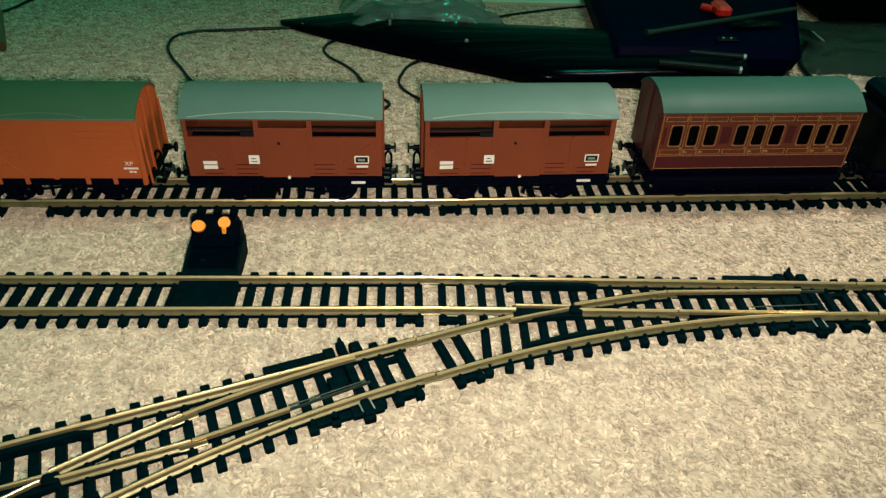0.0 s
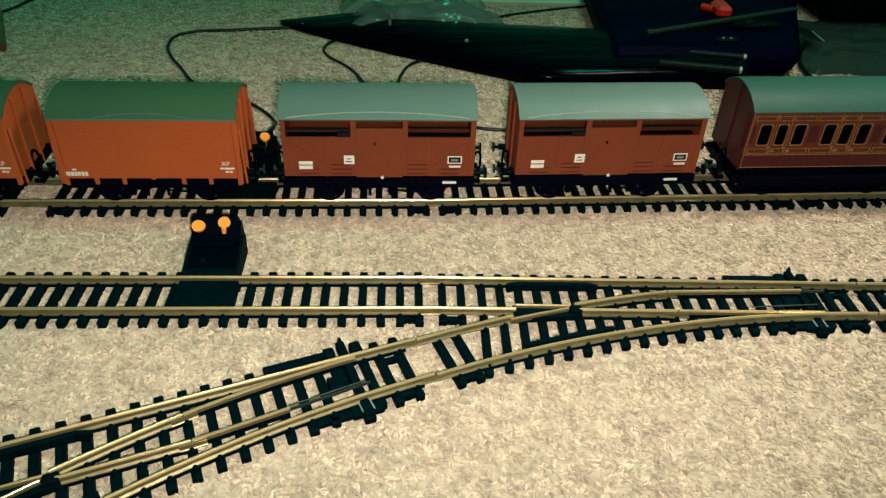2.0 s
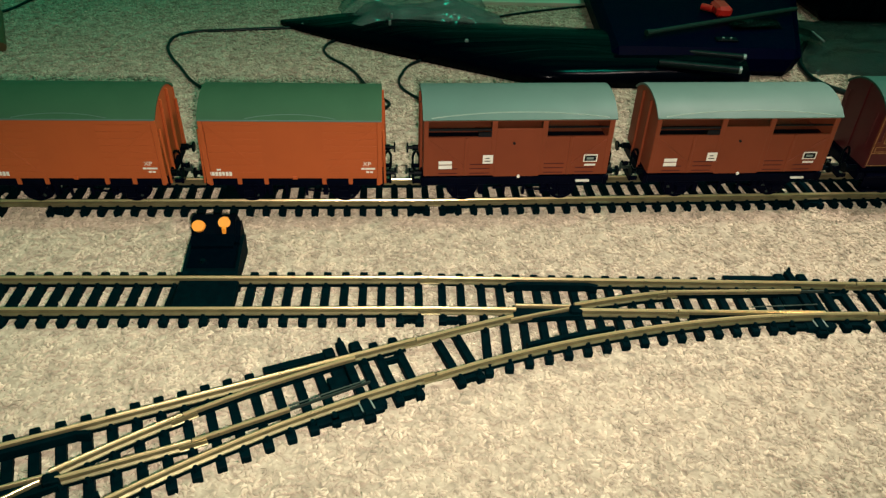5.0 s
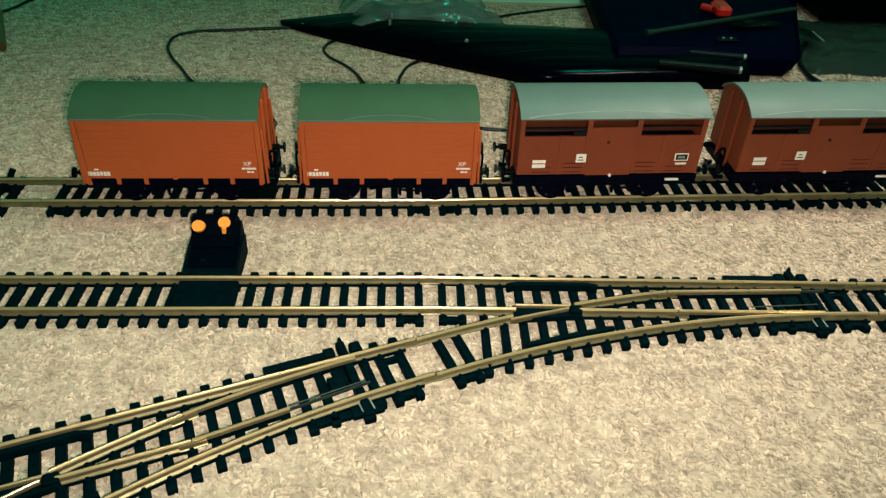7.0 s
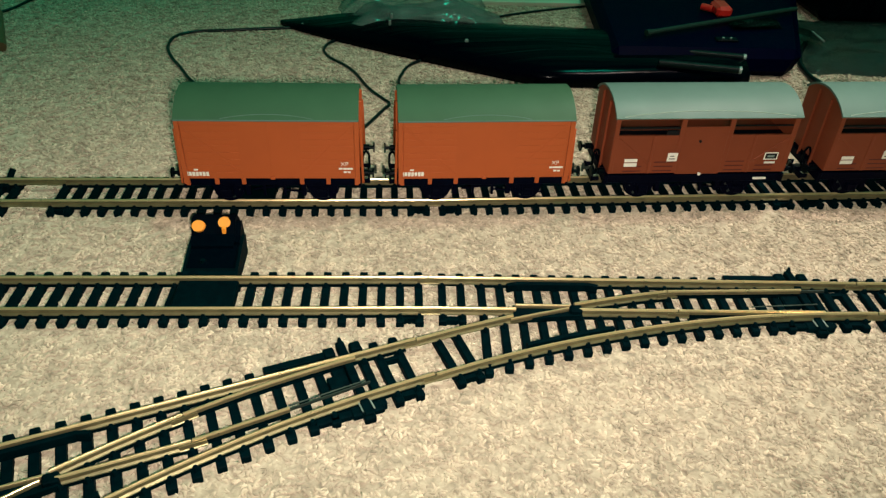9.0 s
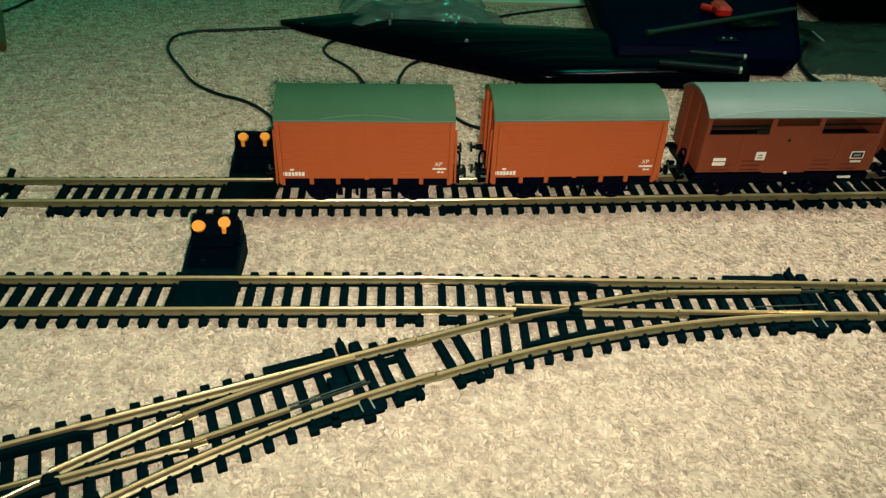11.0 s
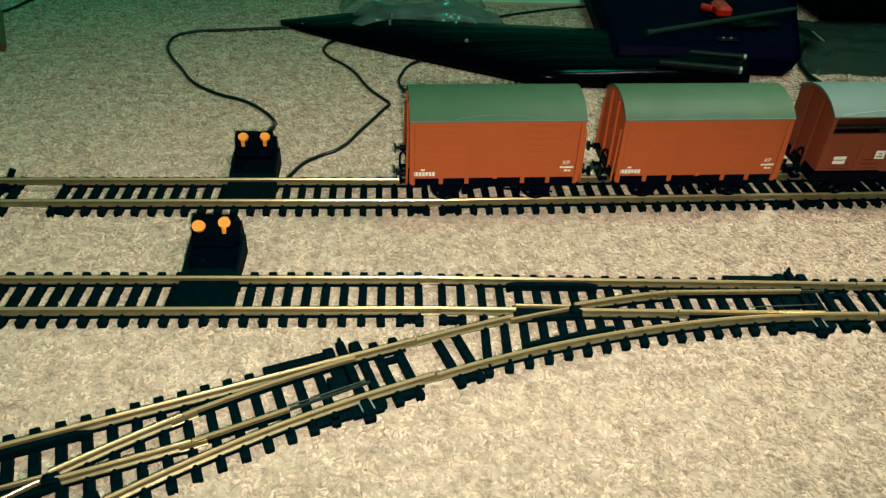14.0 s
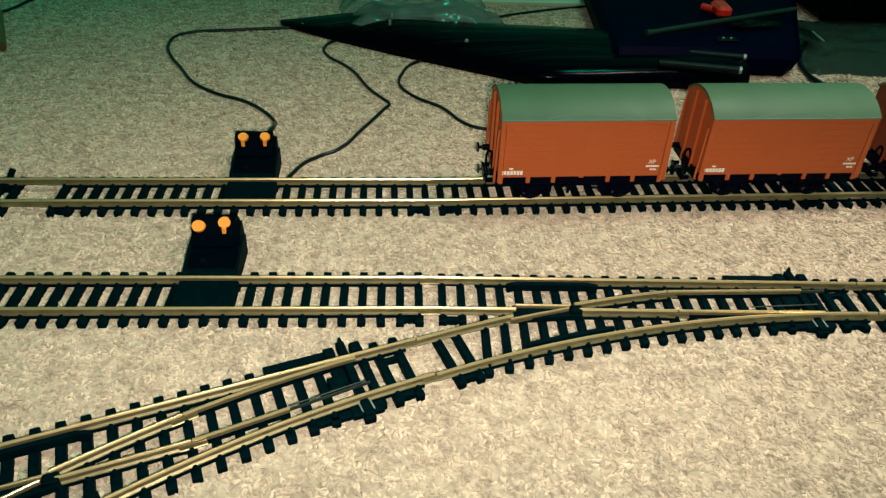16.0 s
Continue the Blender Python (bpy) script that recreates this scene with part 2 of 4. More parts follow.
def build_floor():
    step = 0.0012
    xs = np.concatenate([[-1.2, -0.9, -0.5], np.arange(-0.34, 0.44, step), [0.6, 1.0, 1.2]])
    ys = np.concatenate([[-1.1, -0.8, -0.3], np.arange(-0.12, 0.42, step), [0.55, 1.0, 1.5]])
    rng = np.random.default_rng(4)
    nx, ny = len(xs), len(ys)
    lumps = [blur(rng.standard_normal((ny, nx)), k) for k in (1, 2, 5)]
    h = sum(w * a / a.std() for w, a in zip((0.00012, 0.00024, 0.00020), lumps))
    h -= np.percentile(h, 97)
    gx, gy = np.meshgrid(xs, ys)
    h += view_lift(gx, gy)
    co = np.stack([gx, gy, h], -1).reshape(-1, 3)
    i = np.arange(ny * nx).reshape(ny, nx)
    q = np.stack([i[:-1, :-1], i[:-1, 1:], i[1:, 1:], i[1:, :-1]], -1).reshape(-1, 4)
    me = bpy.data.meshes.new("floor")
    me.from_pydata(co.tolist(), [], q.tolist())
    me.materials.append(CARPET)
    me.polygons.foreach_set("use_smooth", [True] * len(me.polygons))
    ob = new("floor", me)
    tagged(ob, "beige short-pile carpet floor with speckled tufts", "carpet", kind="structure")


def build_room():
    walls = (("wall_north", -1260, 1260, 1500, 1560, "far"), ("wall_south", -1260, 1260, -1160, -1100, "near"),
             ("wall_west", -1260, -1200, -1100, 1500, "side"), ("wall_east", 1200, 1260, -1100, 1500, "side"))
    for name, x0, x1, y0, y1, _ in walls:
        solid(name, box(B(), x0, x1, y0, y1, 0, 2400), PLASTER, "plain painted room wall behind the layout", "wall", kind="structure")
    solid("ceiling", box(B(), -1260, 1260, -1160, 1560, 2400, 2460), PLASTER, "plain painted ceiling of the room", "ceiling", kind="structure")


def build_tufts():
    """Short yarn ends standing out of the pile: small bent grains, laid at random."""
    rng = np.random.default_rng(11)
    n = 104000
    v = rng.random(n) ** 0.85
    y = -0.105 + 0.49 * v
    x = (rng.random(n) - 0.5) * (0.31 + 0.52 * v) + 0.012 + 0.05 * v
    size = (0.66 + 0.5 * rng.random(n)) * (1 + 0.35 * v) * MM
    turn, lean = rng.random(n) * 2 * np.pi, rng.normal(0, 0.28, n)
    k = 5
    ang = np.arange(k) * 2 * np.pi / k
    tpl = [(-1.35, 0.0, -0.1)] + [(-0.55, 0.52 * math.cos(a), 0.42 * math.sin(a) + 0.1) for a in ang] + \
          [(0.6, 0.48 * math.cos(a), 0.40 * math.sin(a) + 0.1) for a in ang] + [(1.3, 0.0, -0.12)]
    tpl = np.array(tpl)
    tri = []
    for i in range(k):
        j = (i + 1) % k
        tri += [(0, 1 + j, 1 + i), (1 + i, 1 + j, 6 + j), (1 + i, 6 + j, 6 + i), (6 + i, 6 + j, 11)]
    tri = np.array(tri)
    P = tpl[None] * size[:, None, None] * np.stack([0.8 + 0.5 * rng.random(n), np.ones(n), np.ones(n)], -1)[:, None]
    bend = 0.5 * rng.normal(0, 1, n)
    P[..., 1] += bend[:, None] * (P[..., 0] ** 2) / size[:, None]
    cz, sz, cl, sl = np.cos(turn)[:, None], np.sin(turn)[:, None], np.cos(lean)[:, None], np.sin(lean)[:, None]
    X, Y, Zz = P[..., 0] * cl - P[..., 2] * sl, P[..., 1], P[..., 0] * sl + P[..., 2] * cl
    co = np.stack([X * cz - Y * sz + x[:, None], X * sz + Y * cz + y[:, None], Zz + (rng.normal(-0.0003, 0.00018, n) + 0.00022 * (np.sin(610 * x + 3 * np.sin(170 * y)) * np.sin(540 * y + 3 * np.sin(190 * x))) + view_lift(x, y))[:, None]], -1)
    co = co.reshape(-1, 3)
    f = (tri[None] + 12 * np.arange(n)[:, None, None]).reshape(-1)
    me = bpy.data.meshes.new("carpet_tufts")
    me.vertices.add(len(co))
    me.vertices.foreach_set("co", co.ravel())
    me.loops.add(len(f))
    me.loops.foreach_set("vertex_index", f)
    me.polygons.add(len(f) // 3)
    me.polygons.foreach_set("loop_start", np.arange(0, len(f), 3))
    me.update(calc_edges=True)
    me.polygons.foreach_set("use_smooth", np.ones(len(f) // 3, dtype=bool))
    me.materials.append(TUFT)
    tagged(new("carpet_tufts", me), "short cream and beige yarn tufts of the carpet", "carpet pile", kind="stuff")


build_floor()
build_tufts()
build_room()

# ---------------------------------------------------------------- track
GAUGE = 17.8 / 2
RAIL_PROFILE = [(-0.95, 3.3), (0.95, 3.3), (0.95, 3.7), (0.30, 4.15), (0.26, 4.95), (0.60, 5.45), (0.60, 5.85), (0.32, 6.35), (0.2, 6.5), (-0.2, 6.5),
                (-0.32, 6.35), (-0.60, 5.85), (-0.60, 5.45), (-0.26, 4.95), (-0.30, 4.15), (-0.95, 3.7)]
WEB_PROFILE = [(-1.05, 1.9), (1.05, 1.9), (1.05, 3.27), (-1.05, 3.27)]
CHECK_PROFILE = [(-0.85, 2.6), (0.85, 2.6), (0.85, 5.7), (0.65, 6.0), (-0.65, 6.0), (-0.85, 5.7)]
sleeper_meshes = {}


def rail_part(name, bm, parent, label):
    """A rail: polished head; sides and foot in a darker colour that holds their shade."""
    ob = part(name, bm, RAIL, parent, label)
    ob.data.materials.append(RAILWEB)
    for f in ob.data.polygons:
        if f.center.z < 5.7 * MM:
            f.material_index = 1
    return ob



def sleeper_mesh(y0, y1, chairs=(-GAUGE, GAUGE)):
    """One moulded sleeper: a tie with a pair of rounded rail chairs at each rail."""
    key = (round(y0, 1), round(y1, 1), tuple(round(c, 1) for c in chairs))
    if key not in sleeper_meshes:
        bm = box(B(), -1.5, 1.5, y0, y1, -0.3, 2.7, 0.35)
        for c in chairs:
            for s in (-1, 1):
                rod(bm, (0, c + s * 1.75, 2.5), (0, c + s * 1.6, 4.1), 1.15, 8, 0.7)
        sleeper_meshes[key] = mesh_of("sleeper", bm, BLACK)
    return sleeper_meshes[key]


def sleeper(parent, x, y0=-13.0, y1=16.5, turn=0.0, y=0.0, chairs=(-GAUGE, GAUGE)):
    ob = part("sleeper", sleeper_mesh(y0, y1, chairs), None, parent)
    ob.matrix_basis = pose(x * MM, y * MM, 0, 0, 0, turn)
    return ob


def fishplate(parent, x, y, turn=0.0):
    bm = box(B(), -4.2, 4.2, -1.2, 1.2, 3.1, 3.8, 0.2)
    box(bm, -4.0, 4.0, -0.85, -0.36, 3.7, 5.3)
    box(bm, -4.0, 4.0, 0.36, 0.85, 3.7, 5.3)
    ob = part("fishplate", bm, RAILWEB, parent)
    ob.matrix_basis = pose(x * MM, y * MM, 0, 0, 0, turn)


def straight_track(x, y, turn, label, group, skip=(), length=168.0, z=0.0, climb=0.0, bare=0.0, pitch=7.0):
    """A straight from its left end at (x, y)."""
    top = thing("track_piece", label, "model track", group, at=pose(x * MM, y * MM, z * MM, 0, -climb, turn))
    for s in (-1, 1):
        rail_part("rail", sweep(B(), [(0.15, s * GAUGE), (length - 0.15, s * GAUGE)], RAIL_PROFILE), top, "brassy steel rail")
        part("rail_web", sweep(B(), [(3, s * GAUGE), (length - 3 - bare, s * GAUGE)], WEB_PROFILE), BLACK, top)
        fishplate(top, length, s * GAUGE)
    for i in range(24):
        sx = 164.5 - pitch * (23 - i)
        if i not in skip:
            sleeper(top, sx)
    for a in (3.5,) if bare else (3.5, length - 10.5):
        for s in (-1, 1):
            part("end_tie", box(B(), a, a + 7, 11.4 * s + 0.9 - 0.8, 11.4 * s + 0.9 + 0.8, 0.0, 2.4), BLACK, top)
    return top


def arc(a, b, off, n=24):
    """Points on the turnout's curve: a and b along it in millimetres, off sideways. The curve bends to +y."""
    R = 438.0
    pts = []
    for i in range(n + 1):
        t = (a + (b - a) * i / n) / R
        pts.append(((R - off) * math.sin(t), R - (R - off) * math.cos(t)))
    return pts


def turnout(x, y, turn, label, curved, lead=0.0):
    """Turnout with its toe at the origin, running along +x; the curved road bends to +y. curved: which road it is set for; lead: how far its rails reach out past the toe."""
    top = thing("track_point", label, "model track point", "turnouts", at=pose(x * MM, y * MM, 0, 0, 0, turn))
    R, g, end = 438.0, GAUGE, 173.6

    def rail(path, name="rail", profile=RAIL_PROFILE, mat=RAIL, label="brassy steel rail"):
        if mat == RAIL:
            return rail_part(name, sweep(B(), path, profile), top, label)
        return part(name, sweep(B(), path, profile), mat, top, label)

    rail([(0.15 - lead, -g), (167.8, -g)])
    rail([(0.2 - lead, g)] + arc(1.0, end, g))
    # the two blades, hinged at mid length: one lies against its stock rail, the other stands off
    blade = [(-0.3, 4.3), (0.3, 4.3), (0.3, 5.3), (0.5, 5.6), (0.5, 5.95), (0.25, 6.4), (-0.25, 6.4), (-0.5, 5.95), (-0.5, 5.6), (-0.3, 5.3)]
    slide = [(-0.4, 2.5), (0.4, 2.5), (0.4, 4.26), (-0.4, 4.26)]
    hinge = 75.5
    hx, hy = arc(0, hinge, -g)[-1]
    slim = "slender brassy switch blade"
    if curved:
        rail([(px, py + 0.95 * (1 - i / 24) ** 1.5) for i, (px, py) in enumerate(arc(20, hinge, -g))], "switch_blade", blade, RAIL, slim)
        rail([(46, 6.7), (hinge, g)], "switch_blade", blade, RAIL, slim)
        slides = ((px, py + 0.95 * (1 - i / 24) ** 1.5) for i, (px, py) in enumerate(arc(20, hinge, -g))), ((46, 6.7), (hinge, g))
        part("blade_tip", sweep(B(), [(19, 4.3), (46, 6.7)], [(-0.2, 4.6), (0.2, 4.6), (0.2, 5.7), (-0.2, 5.7)]), DARKSTEEL, top, "thin dark end of the blade")
    else:
        rail([(24, -4.2), (hx, hy)], "switch_blade", blade, RAIL, slim)
        part("blade_tip", sweep(B(), [(14.5, -4.4), (24, -4.2)], [(-0.2, 4.6), (0.2, 4.6), (0.2, 5.7), (-0.2, 5.7)]), DARKSTEEL, top, "thin dark end of the blade")
        rail([(20, 8.55), (40, 8.7), (hinge, g)], "switch_blade", blade, RAIL, slim)
        slides = ((24, -4.2), (hx, hy)), ((20, 8.55), (40, 8.7), (hinge, g))
    for path in slides:
        part("blade_foot", sweep(B(), list(path), slide), BLACK, top, "black foot under the switch blade")
    rail([(hinge + 0.4, g), (112.5, g)])
    rail([(136, g), (167.8, g)])
    rail(arc(hinge + 0.4, 113, -g))
    rail(arc(137, end, -g))
    for px, py, a in ((hinge, g, 0), (hx, hy, math.degrees(hinge / R))):
        fishplate(top, px, py, a)
    # crossing insert, nose, wing and check rails
    part("frog", prism(B(), [(112, g - 3.4), (137, g - 2.8), (137, g + 4.4), (112, g + 2.0)], 2.6, 4.8, "z"), BLACK, top, "black plastic crossing insert")
    part("nose", box(B(), 111.5, 116.0, g - 2.3, g + 1.4, 3.4, 6.4, 0.4), BLACK, top, "black plastic crossing nose")
    thin = [(-0.4, 4.0), (0.4, 4.0), (0.4, 5.6), (0.4, 6.2), (0.2, 6.4), (-0.2, 6.4), (-0.4, 6.2), (-0.4, 5.6)]
    rail([(136, g - 2.2), (115.5, g - 2.0)], "wing_rail", thin, RAIL, "short brassy wing rail")
    rail([(px, py + 1.7) for px, py in arc(115.5, 138, -g, 6)], "wing_rail", thin, RAIL, "short brassy wing rail")
    rail([(103, -g + 3.9), (107, -g + 2.6), (134, -g + 2.6), (138, -g + 3.9)], "check_rail", CHECK_PROFILE, BLACK, "black plastic check rail")
    rail(arc(104, 138, g - 2.9), "check_rail", CHECK_PROFILE, BLACK, "black plastic check rail")
    # sleepers, longer as the roads part
    for i in range(23):
        sx = 4.6 + 7.15 * i
        d = sx * sx / (2 * R)
        if i in (2, 3):
            continue
        if i <= 20:
            ch = (-g, g, g + d, -g + d) if d > 6 else (-g, g + d)
            sleeper(top, sx, -15.8, 13.6 + d, 0.0, chairs=ch)
        else:
            sleeper(top, sx + 0.8, -15.8, 12.6, chairs=(-g, g))
            px, py = arc(0, sx + 3.6, 0)[-1]
            sleeper(top, px, -12.6, 13.2, math.degrees((sx + 3.6) / R), py)
    sleeper(top, 17.4, -15.8, 12.9, chairs=(-g,))
    for off in (-11.8, 10.8):
        part("end_tie", sweep(B(), arc(157.5, 166.5, off, 2), [(-0.8, 0.2), (0.8, 0.2), (0.8, 2.5), (-0.8, 2.5)]), BLACK, top)
        part("end_tie", box(B(), 155.5, 163.5, off - 1.1, off + 1.1, 0.2, 2.5), BLACK, top)
    # tie bar with its lugs, and the motor seats beside the toe
    bar = part("tie_bar", box(B(), 21.4, 24.4, -18.4, 16.2, 1.0, 4.3, 0.3), BLACK, top, "black plastic tie bar")
    part("lug", rod(B(), (22.9, -17.4, 3.6), (22.9, -18.2, 6.0), 1.2, 8, 0.5), BLACK, bar)
    part("lug", box(B(), 21.0, 24.8, 14.2, 17.4, 0.4, 3.4, 0.4), BLACK, bar)
    part("motor_seat", box(B(), 29, 50, -16.4, -13.6, 0.4, 3.2, 0.2), BLACK, top)
    for x0, x1 in ((16.4, 20.2), (25.6, 29.4)):
        part("motor_seat", box(B(), x0, x1, -17.0, -13, 0.4, 4.2, 0.5), BLACK, top)
    part("motor_seat", box(B(), 22, 41, 11.2, 13.8, 0.4, 2.7, 0.3), BLACK, top)
    part("motor_seat", box(B(), 17.2, 28, 10.8, 14.6, 0.4, 3.2, 0.5), BLACK, top)
    for px in (21.0, 24.8):
        part("return_wire", rod(B(), (px, 10.4, 3.6), (px - 0.3, 14.2, 3.7), 0.28, 6), PALEGREY, top, "short bright steel wire")
    for path in ([(2, -g), (150, -g)], arc(2, 168, g), [(hinge, g), (112, g)], arc(hinge, 112, -g)):
        part("rail_web", sweep(B(), path, WEB_PROFILE), BLACK, top)
    spring = part("spring_cover", box(B(), 24.6, 31.5, -4.2, 1.6, 0.5, 3.4, 0.5), BLACK, top, "black plastic switch spring cover")
    part("spring_seat", box(B(), 24.6, 29.0, -9.0, -4.0, 0.5, 2.9, 0.3), BLACK, spring)
    part("spring", rod(B(), (20, 2.6, 4.6), (46, 4.6, 4.6), 0.25, 6), DARKSTEEL, spring, "thin dark spring wire")
    for s in (-1, 1):
        part("end_tie", box(B(), 4.0, 11.5, s * 11.3 - 0.5 - 1.1, s * 11.3 - 0.5 + 1.1, 0, 2.5), BLACK, top)
        part("end_tie", box(B(), 4.0, 11.5, s * 6.0 - 0.8, s * 6.0 + 0.8, 0, 2.5), BLACK, top)
    fishplate(top, -lead, -g)
    fishplate(top, -lead, g)
    return top


STRAIGHT = "straight black-sleepered model track with brassy steel rails on carpet"
CURVED = "model railway point with brassy rails and black sleepers on carpet"
straight_track(-168.0, 0.0, 0.0, STRAIGHT, "siding track", pitch=7.06)
turnout(168.0, -3.85, 180 - 1.31, CURVED, False)
turnout(-3.97, -34.19, 180 + 19.9, CURVED, True, 1.8)
straight_track(168.2, -3.85, -1.3, STRAIGHT, "siding track")
# the line that carries the train: a slight bend at one joint
BEND = Vector((4.5, 72.6))
LEFT, RIGHT = math.tan(radians(0.845)), math.tan(radians(1.65))


def line_y(x):
    return BEND.y + (x - BEND.x) * (LEFT if x < BEND.x else RIGHT)


def line_z(x):
    return 0.008 * max(0.0, x)


straight_track(BEND.x - 168.0, line_y(BEND.x - 168.0), 0.845, STRAIGHT, "train track")
straight_track(BEND.x - 343.0, line_y(BEND.x - 343.0), 0.845, STRAIGHT, "train track", length=175.0, skip=(23,), bare=14.0)
for k in (0, 1):
    straight_track(BEND.x + k * 168, line_y(BEND.x + k * 168), 1.65, STRAIGHT, "train track", z=line_z(BEND.x + k * 168), climb=0.458)


# ---------------------------------------------------------------- power clips and cables
def power_clip(x, y, turn, high):
    top = thing("power_clip", "black plastic power clip with two orange levers beside track", "power clip", "power clips",
                at=pose(x * MM, y * MM, 0, 0, 0, turn))
    part("contact_plate", box(B(), -11, 11, -7.6, 7.6, 1.5, 5.6, 0.4), BLACK, top, "flat black plastic plate between the rails")
    part("bridge", box(B(), -11, 11, 7.0, 13, 0.0, 3.5, 0.3), BLACK, top)
    housing = part("housing", prism(B(), [(10.6, 0), (33, 0), (33, 7.6), (29.5, 8.4), (13, 4.8), (10.6, 4.2)], -10.2, 8.8, "x"), CLIPBLACK, top, "sloping black housing")
    for x0, x1 in ((-11, -10.1), (8.7, 9.8)):
        part("side_rim", prism(B(), [(10.6, 0), (33, 0), (33, 9.0), (29.5, 9.9), (12, 6.0), (10.6, 5.0)], x0, x1, "x"), BLACK, housing, "raised rim of the housing")
    part("cross_rib", prism(B(), [(10.8, 4), (14.2, 4), (14.2, 6.0), (12.4, 6.2), (10.8, 5.4)], -10.1, 8.7, "x"), BLACK, housing)
    part("screw_boss", rod(B(), (-4.5, 18.5, 5), (-4.5, 18.5, 6.9), 1.0, 10), BLACK, housing)
    block = part("terminal_block", prism(B(), [(25, 3), (41, 0), (41.5, 10), (38, 15), (34, 15.4), (30.5, 10.4), (25, 8.8)], -10.8, 6.4, "x"), CLIPBLACK, top)
    part("block_cheek", prism(B(), [(27, 3), (38, 3), (36, 13.5), (34, 14), (30, 10), (27, 9.2)], 6.5, 8.4, "x"), CLIPBLACK, block)
    for i, (lx, ly) in enumerate(((-6.9, 32.4), (3.2, 32.8)) if high else ((-8.0, 32.2), (2.0, 33.6))):
        lever = part("wire_lever", B_disc(lx, ly, 13.2 + (1.7 if high else 0.8 if i else 0), (2.3 if high else 2.6) if i or high else 2.7), ORANGE, top, "orange wire lever", smooth=False)
        if i or high:
            part("stem", box(B(), lx - 0.8, lx + 0.8, ly - (2.5 if high else 3.0), ly - 1.4, 10.9 if high else 9.6, 14.2 if high else 13.2, 0.2), ORANGE, lever)
    return top


def B_disc(x, y, z, r):
    bm = bmesh.new()
    m = Matrix.Translation((x, y, z)) @ Euler((radians(52), 0, 0)).to_matrix().to_4x4() @ Matrix.Diagonal((1.08, 0.96, 1, 1))
    bmesh.ops.create_cone(bm, cap_ends=True, segments=20, radius1=r, radius2=r * 0.86, depth=1.6, matrix=m)
    return bm


power_clip(-82.3, 0.0, 0.0, False)
power_clip(-77.2, line_y(-76.5), 0.8, True)


def cable(points, r, label, z=1.0):
    cu = bpy.data.curves.new("cable", "CURVE")
    cu.dimensions, cu.bevel_depth, cu.bevel_resolution, cu.resolution_u = "3D", r * MM, 3, 8
    sp = cu.splines.new("BEZIER")
    sp.bezier_points.add(len(points) - 1)
    for b, q in zip(sp.bezier_points, points):
        b.co = (q[0] * MM, q[1] * MM, (q[2] if len(q) > 2 else z) * MM)
        b.handle_left_type = b.handle_right_type = "AUTO"
    cu.materials.append(WIRE)
    return tagged(new("cable", cu), label, "cable", "feed cables")


FEED = "thin black twin feed cable lying in loops on carpet"
cable([(-78, 112, 9), (-74.5, 122, 9), (-75.4, 138, 4), (-76.4, 146), (-83, 157.4), (-98, 172.4), (-111.2, 179.2), (-128.4, 193.9), (-141.5, 216), (-153.3, 237.6),
       (-157.4, 252), (-155.6, 268), (-147, 275), (-126.4, 279.2), (-82, 287)], 1.05, FEED)
cable([(-66, 80, 2), (-62, 87.5, 3), (-56.2, 102, 2.2), (-49, 111.6), (-41.1, 118.1), (-30.6, 139), (-19.2, 164), (-16.4, 170.4), (-19.4, 176), (-26.6, 187), (-40.7, 218.7), (-57.5, 242), (-58.8, 253.5),
       (-50, 270)], 0.95, FEED)
cable([(72, 206), (65.6, 183.8), (59.4, 158.2), (49, 142.4), (34.7, 142), (26.5, 145.8), (12.3, 167.3), (-1.7, 180), (-10.7, 196.7), (-9, 213.2),
       (-2.7, 228.2), (14, 240)], 0.95, FEED)
cable([(269, 272, 3), (254, 247), (247.9, 223.7), (250, 206), (262, 190)], 1.7, "black rubber mains cable curving over carpet", 1.7)
cable([(50, 312), (91, 331), (136.1, 346), (170, 356)], 0.9, "thin black cable running across carpet")
cable([(-300, 300), (-283, 306), (-273, 331), (-262, 370)], 1.0, "thin black cable running across carpet")


# ---------------------------------------------------------------- rolling stock
def arc_outline(half, eave, rise, n=24, thick=0.9):
    R = (half * half + rise * rise) / (2 * rise)
    a = math.asin(half / R)
    zc = eave + rise - R
    outer = [(R * math.sin(-a + 2 * a * i / n), zc + R * math.cos(-a + 2 * a * i / n)) for i in range(n + 1)]
    Ri = R - thick
    inner = [(Ri * math.sin(a - 2 * a * i / n), zc + Ri * math.cos(a - 2 * a * i / n)) for i in range(n + 1)]
    return outer, inner


def roof(top, length, half, eave, rise, mat, label):
    outer, inner = arc_outline(half, eave, rise)
    ob = part("roof", prism(B(), outer + inner, -length / 2, length / 2, "x"), mat, top, label, smooth=True)
    ob.data.set_sharp_from_angle(angle=radians(30))
    return ob


def end_wall(parent, x, half, bottom, eave, rise, mat, thick=1.0, label=""):
    outer, _ = arc_outline(half - 0.3, eave - 0.2, rise - 0.3)
    return part("end_wall", prism(B(), [(-half + 0.3, bottom)] + outer + [(half - 0.3, bottom)], x - thick / 2, x + thick / 2, "x"), mat, parent, label)


wheels = []


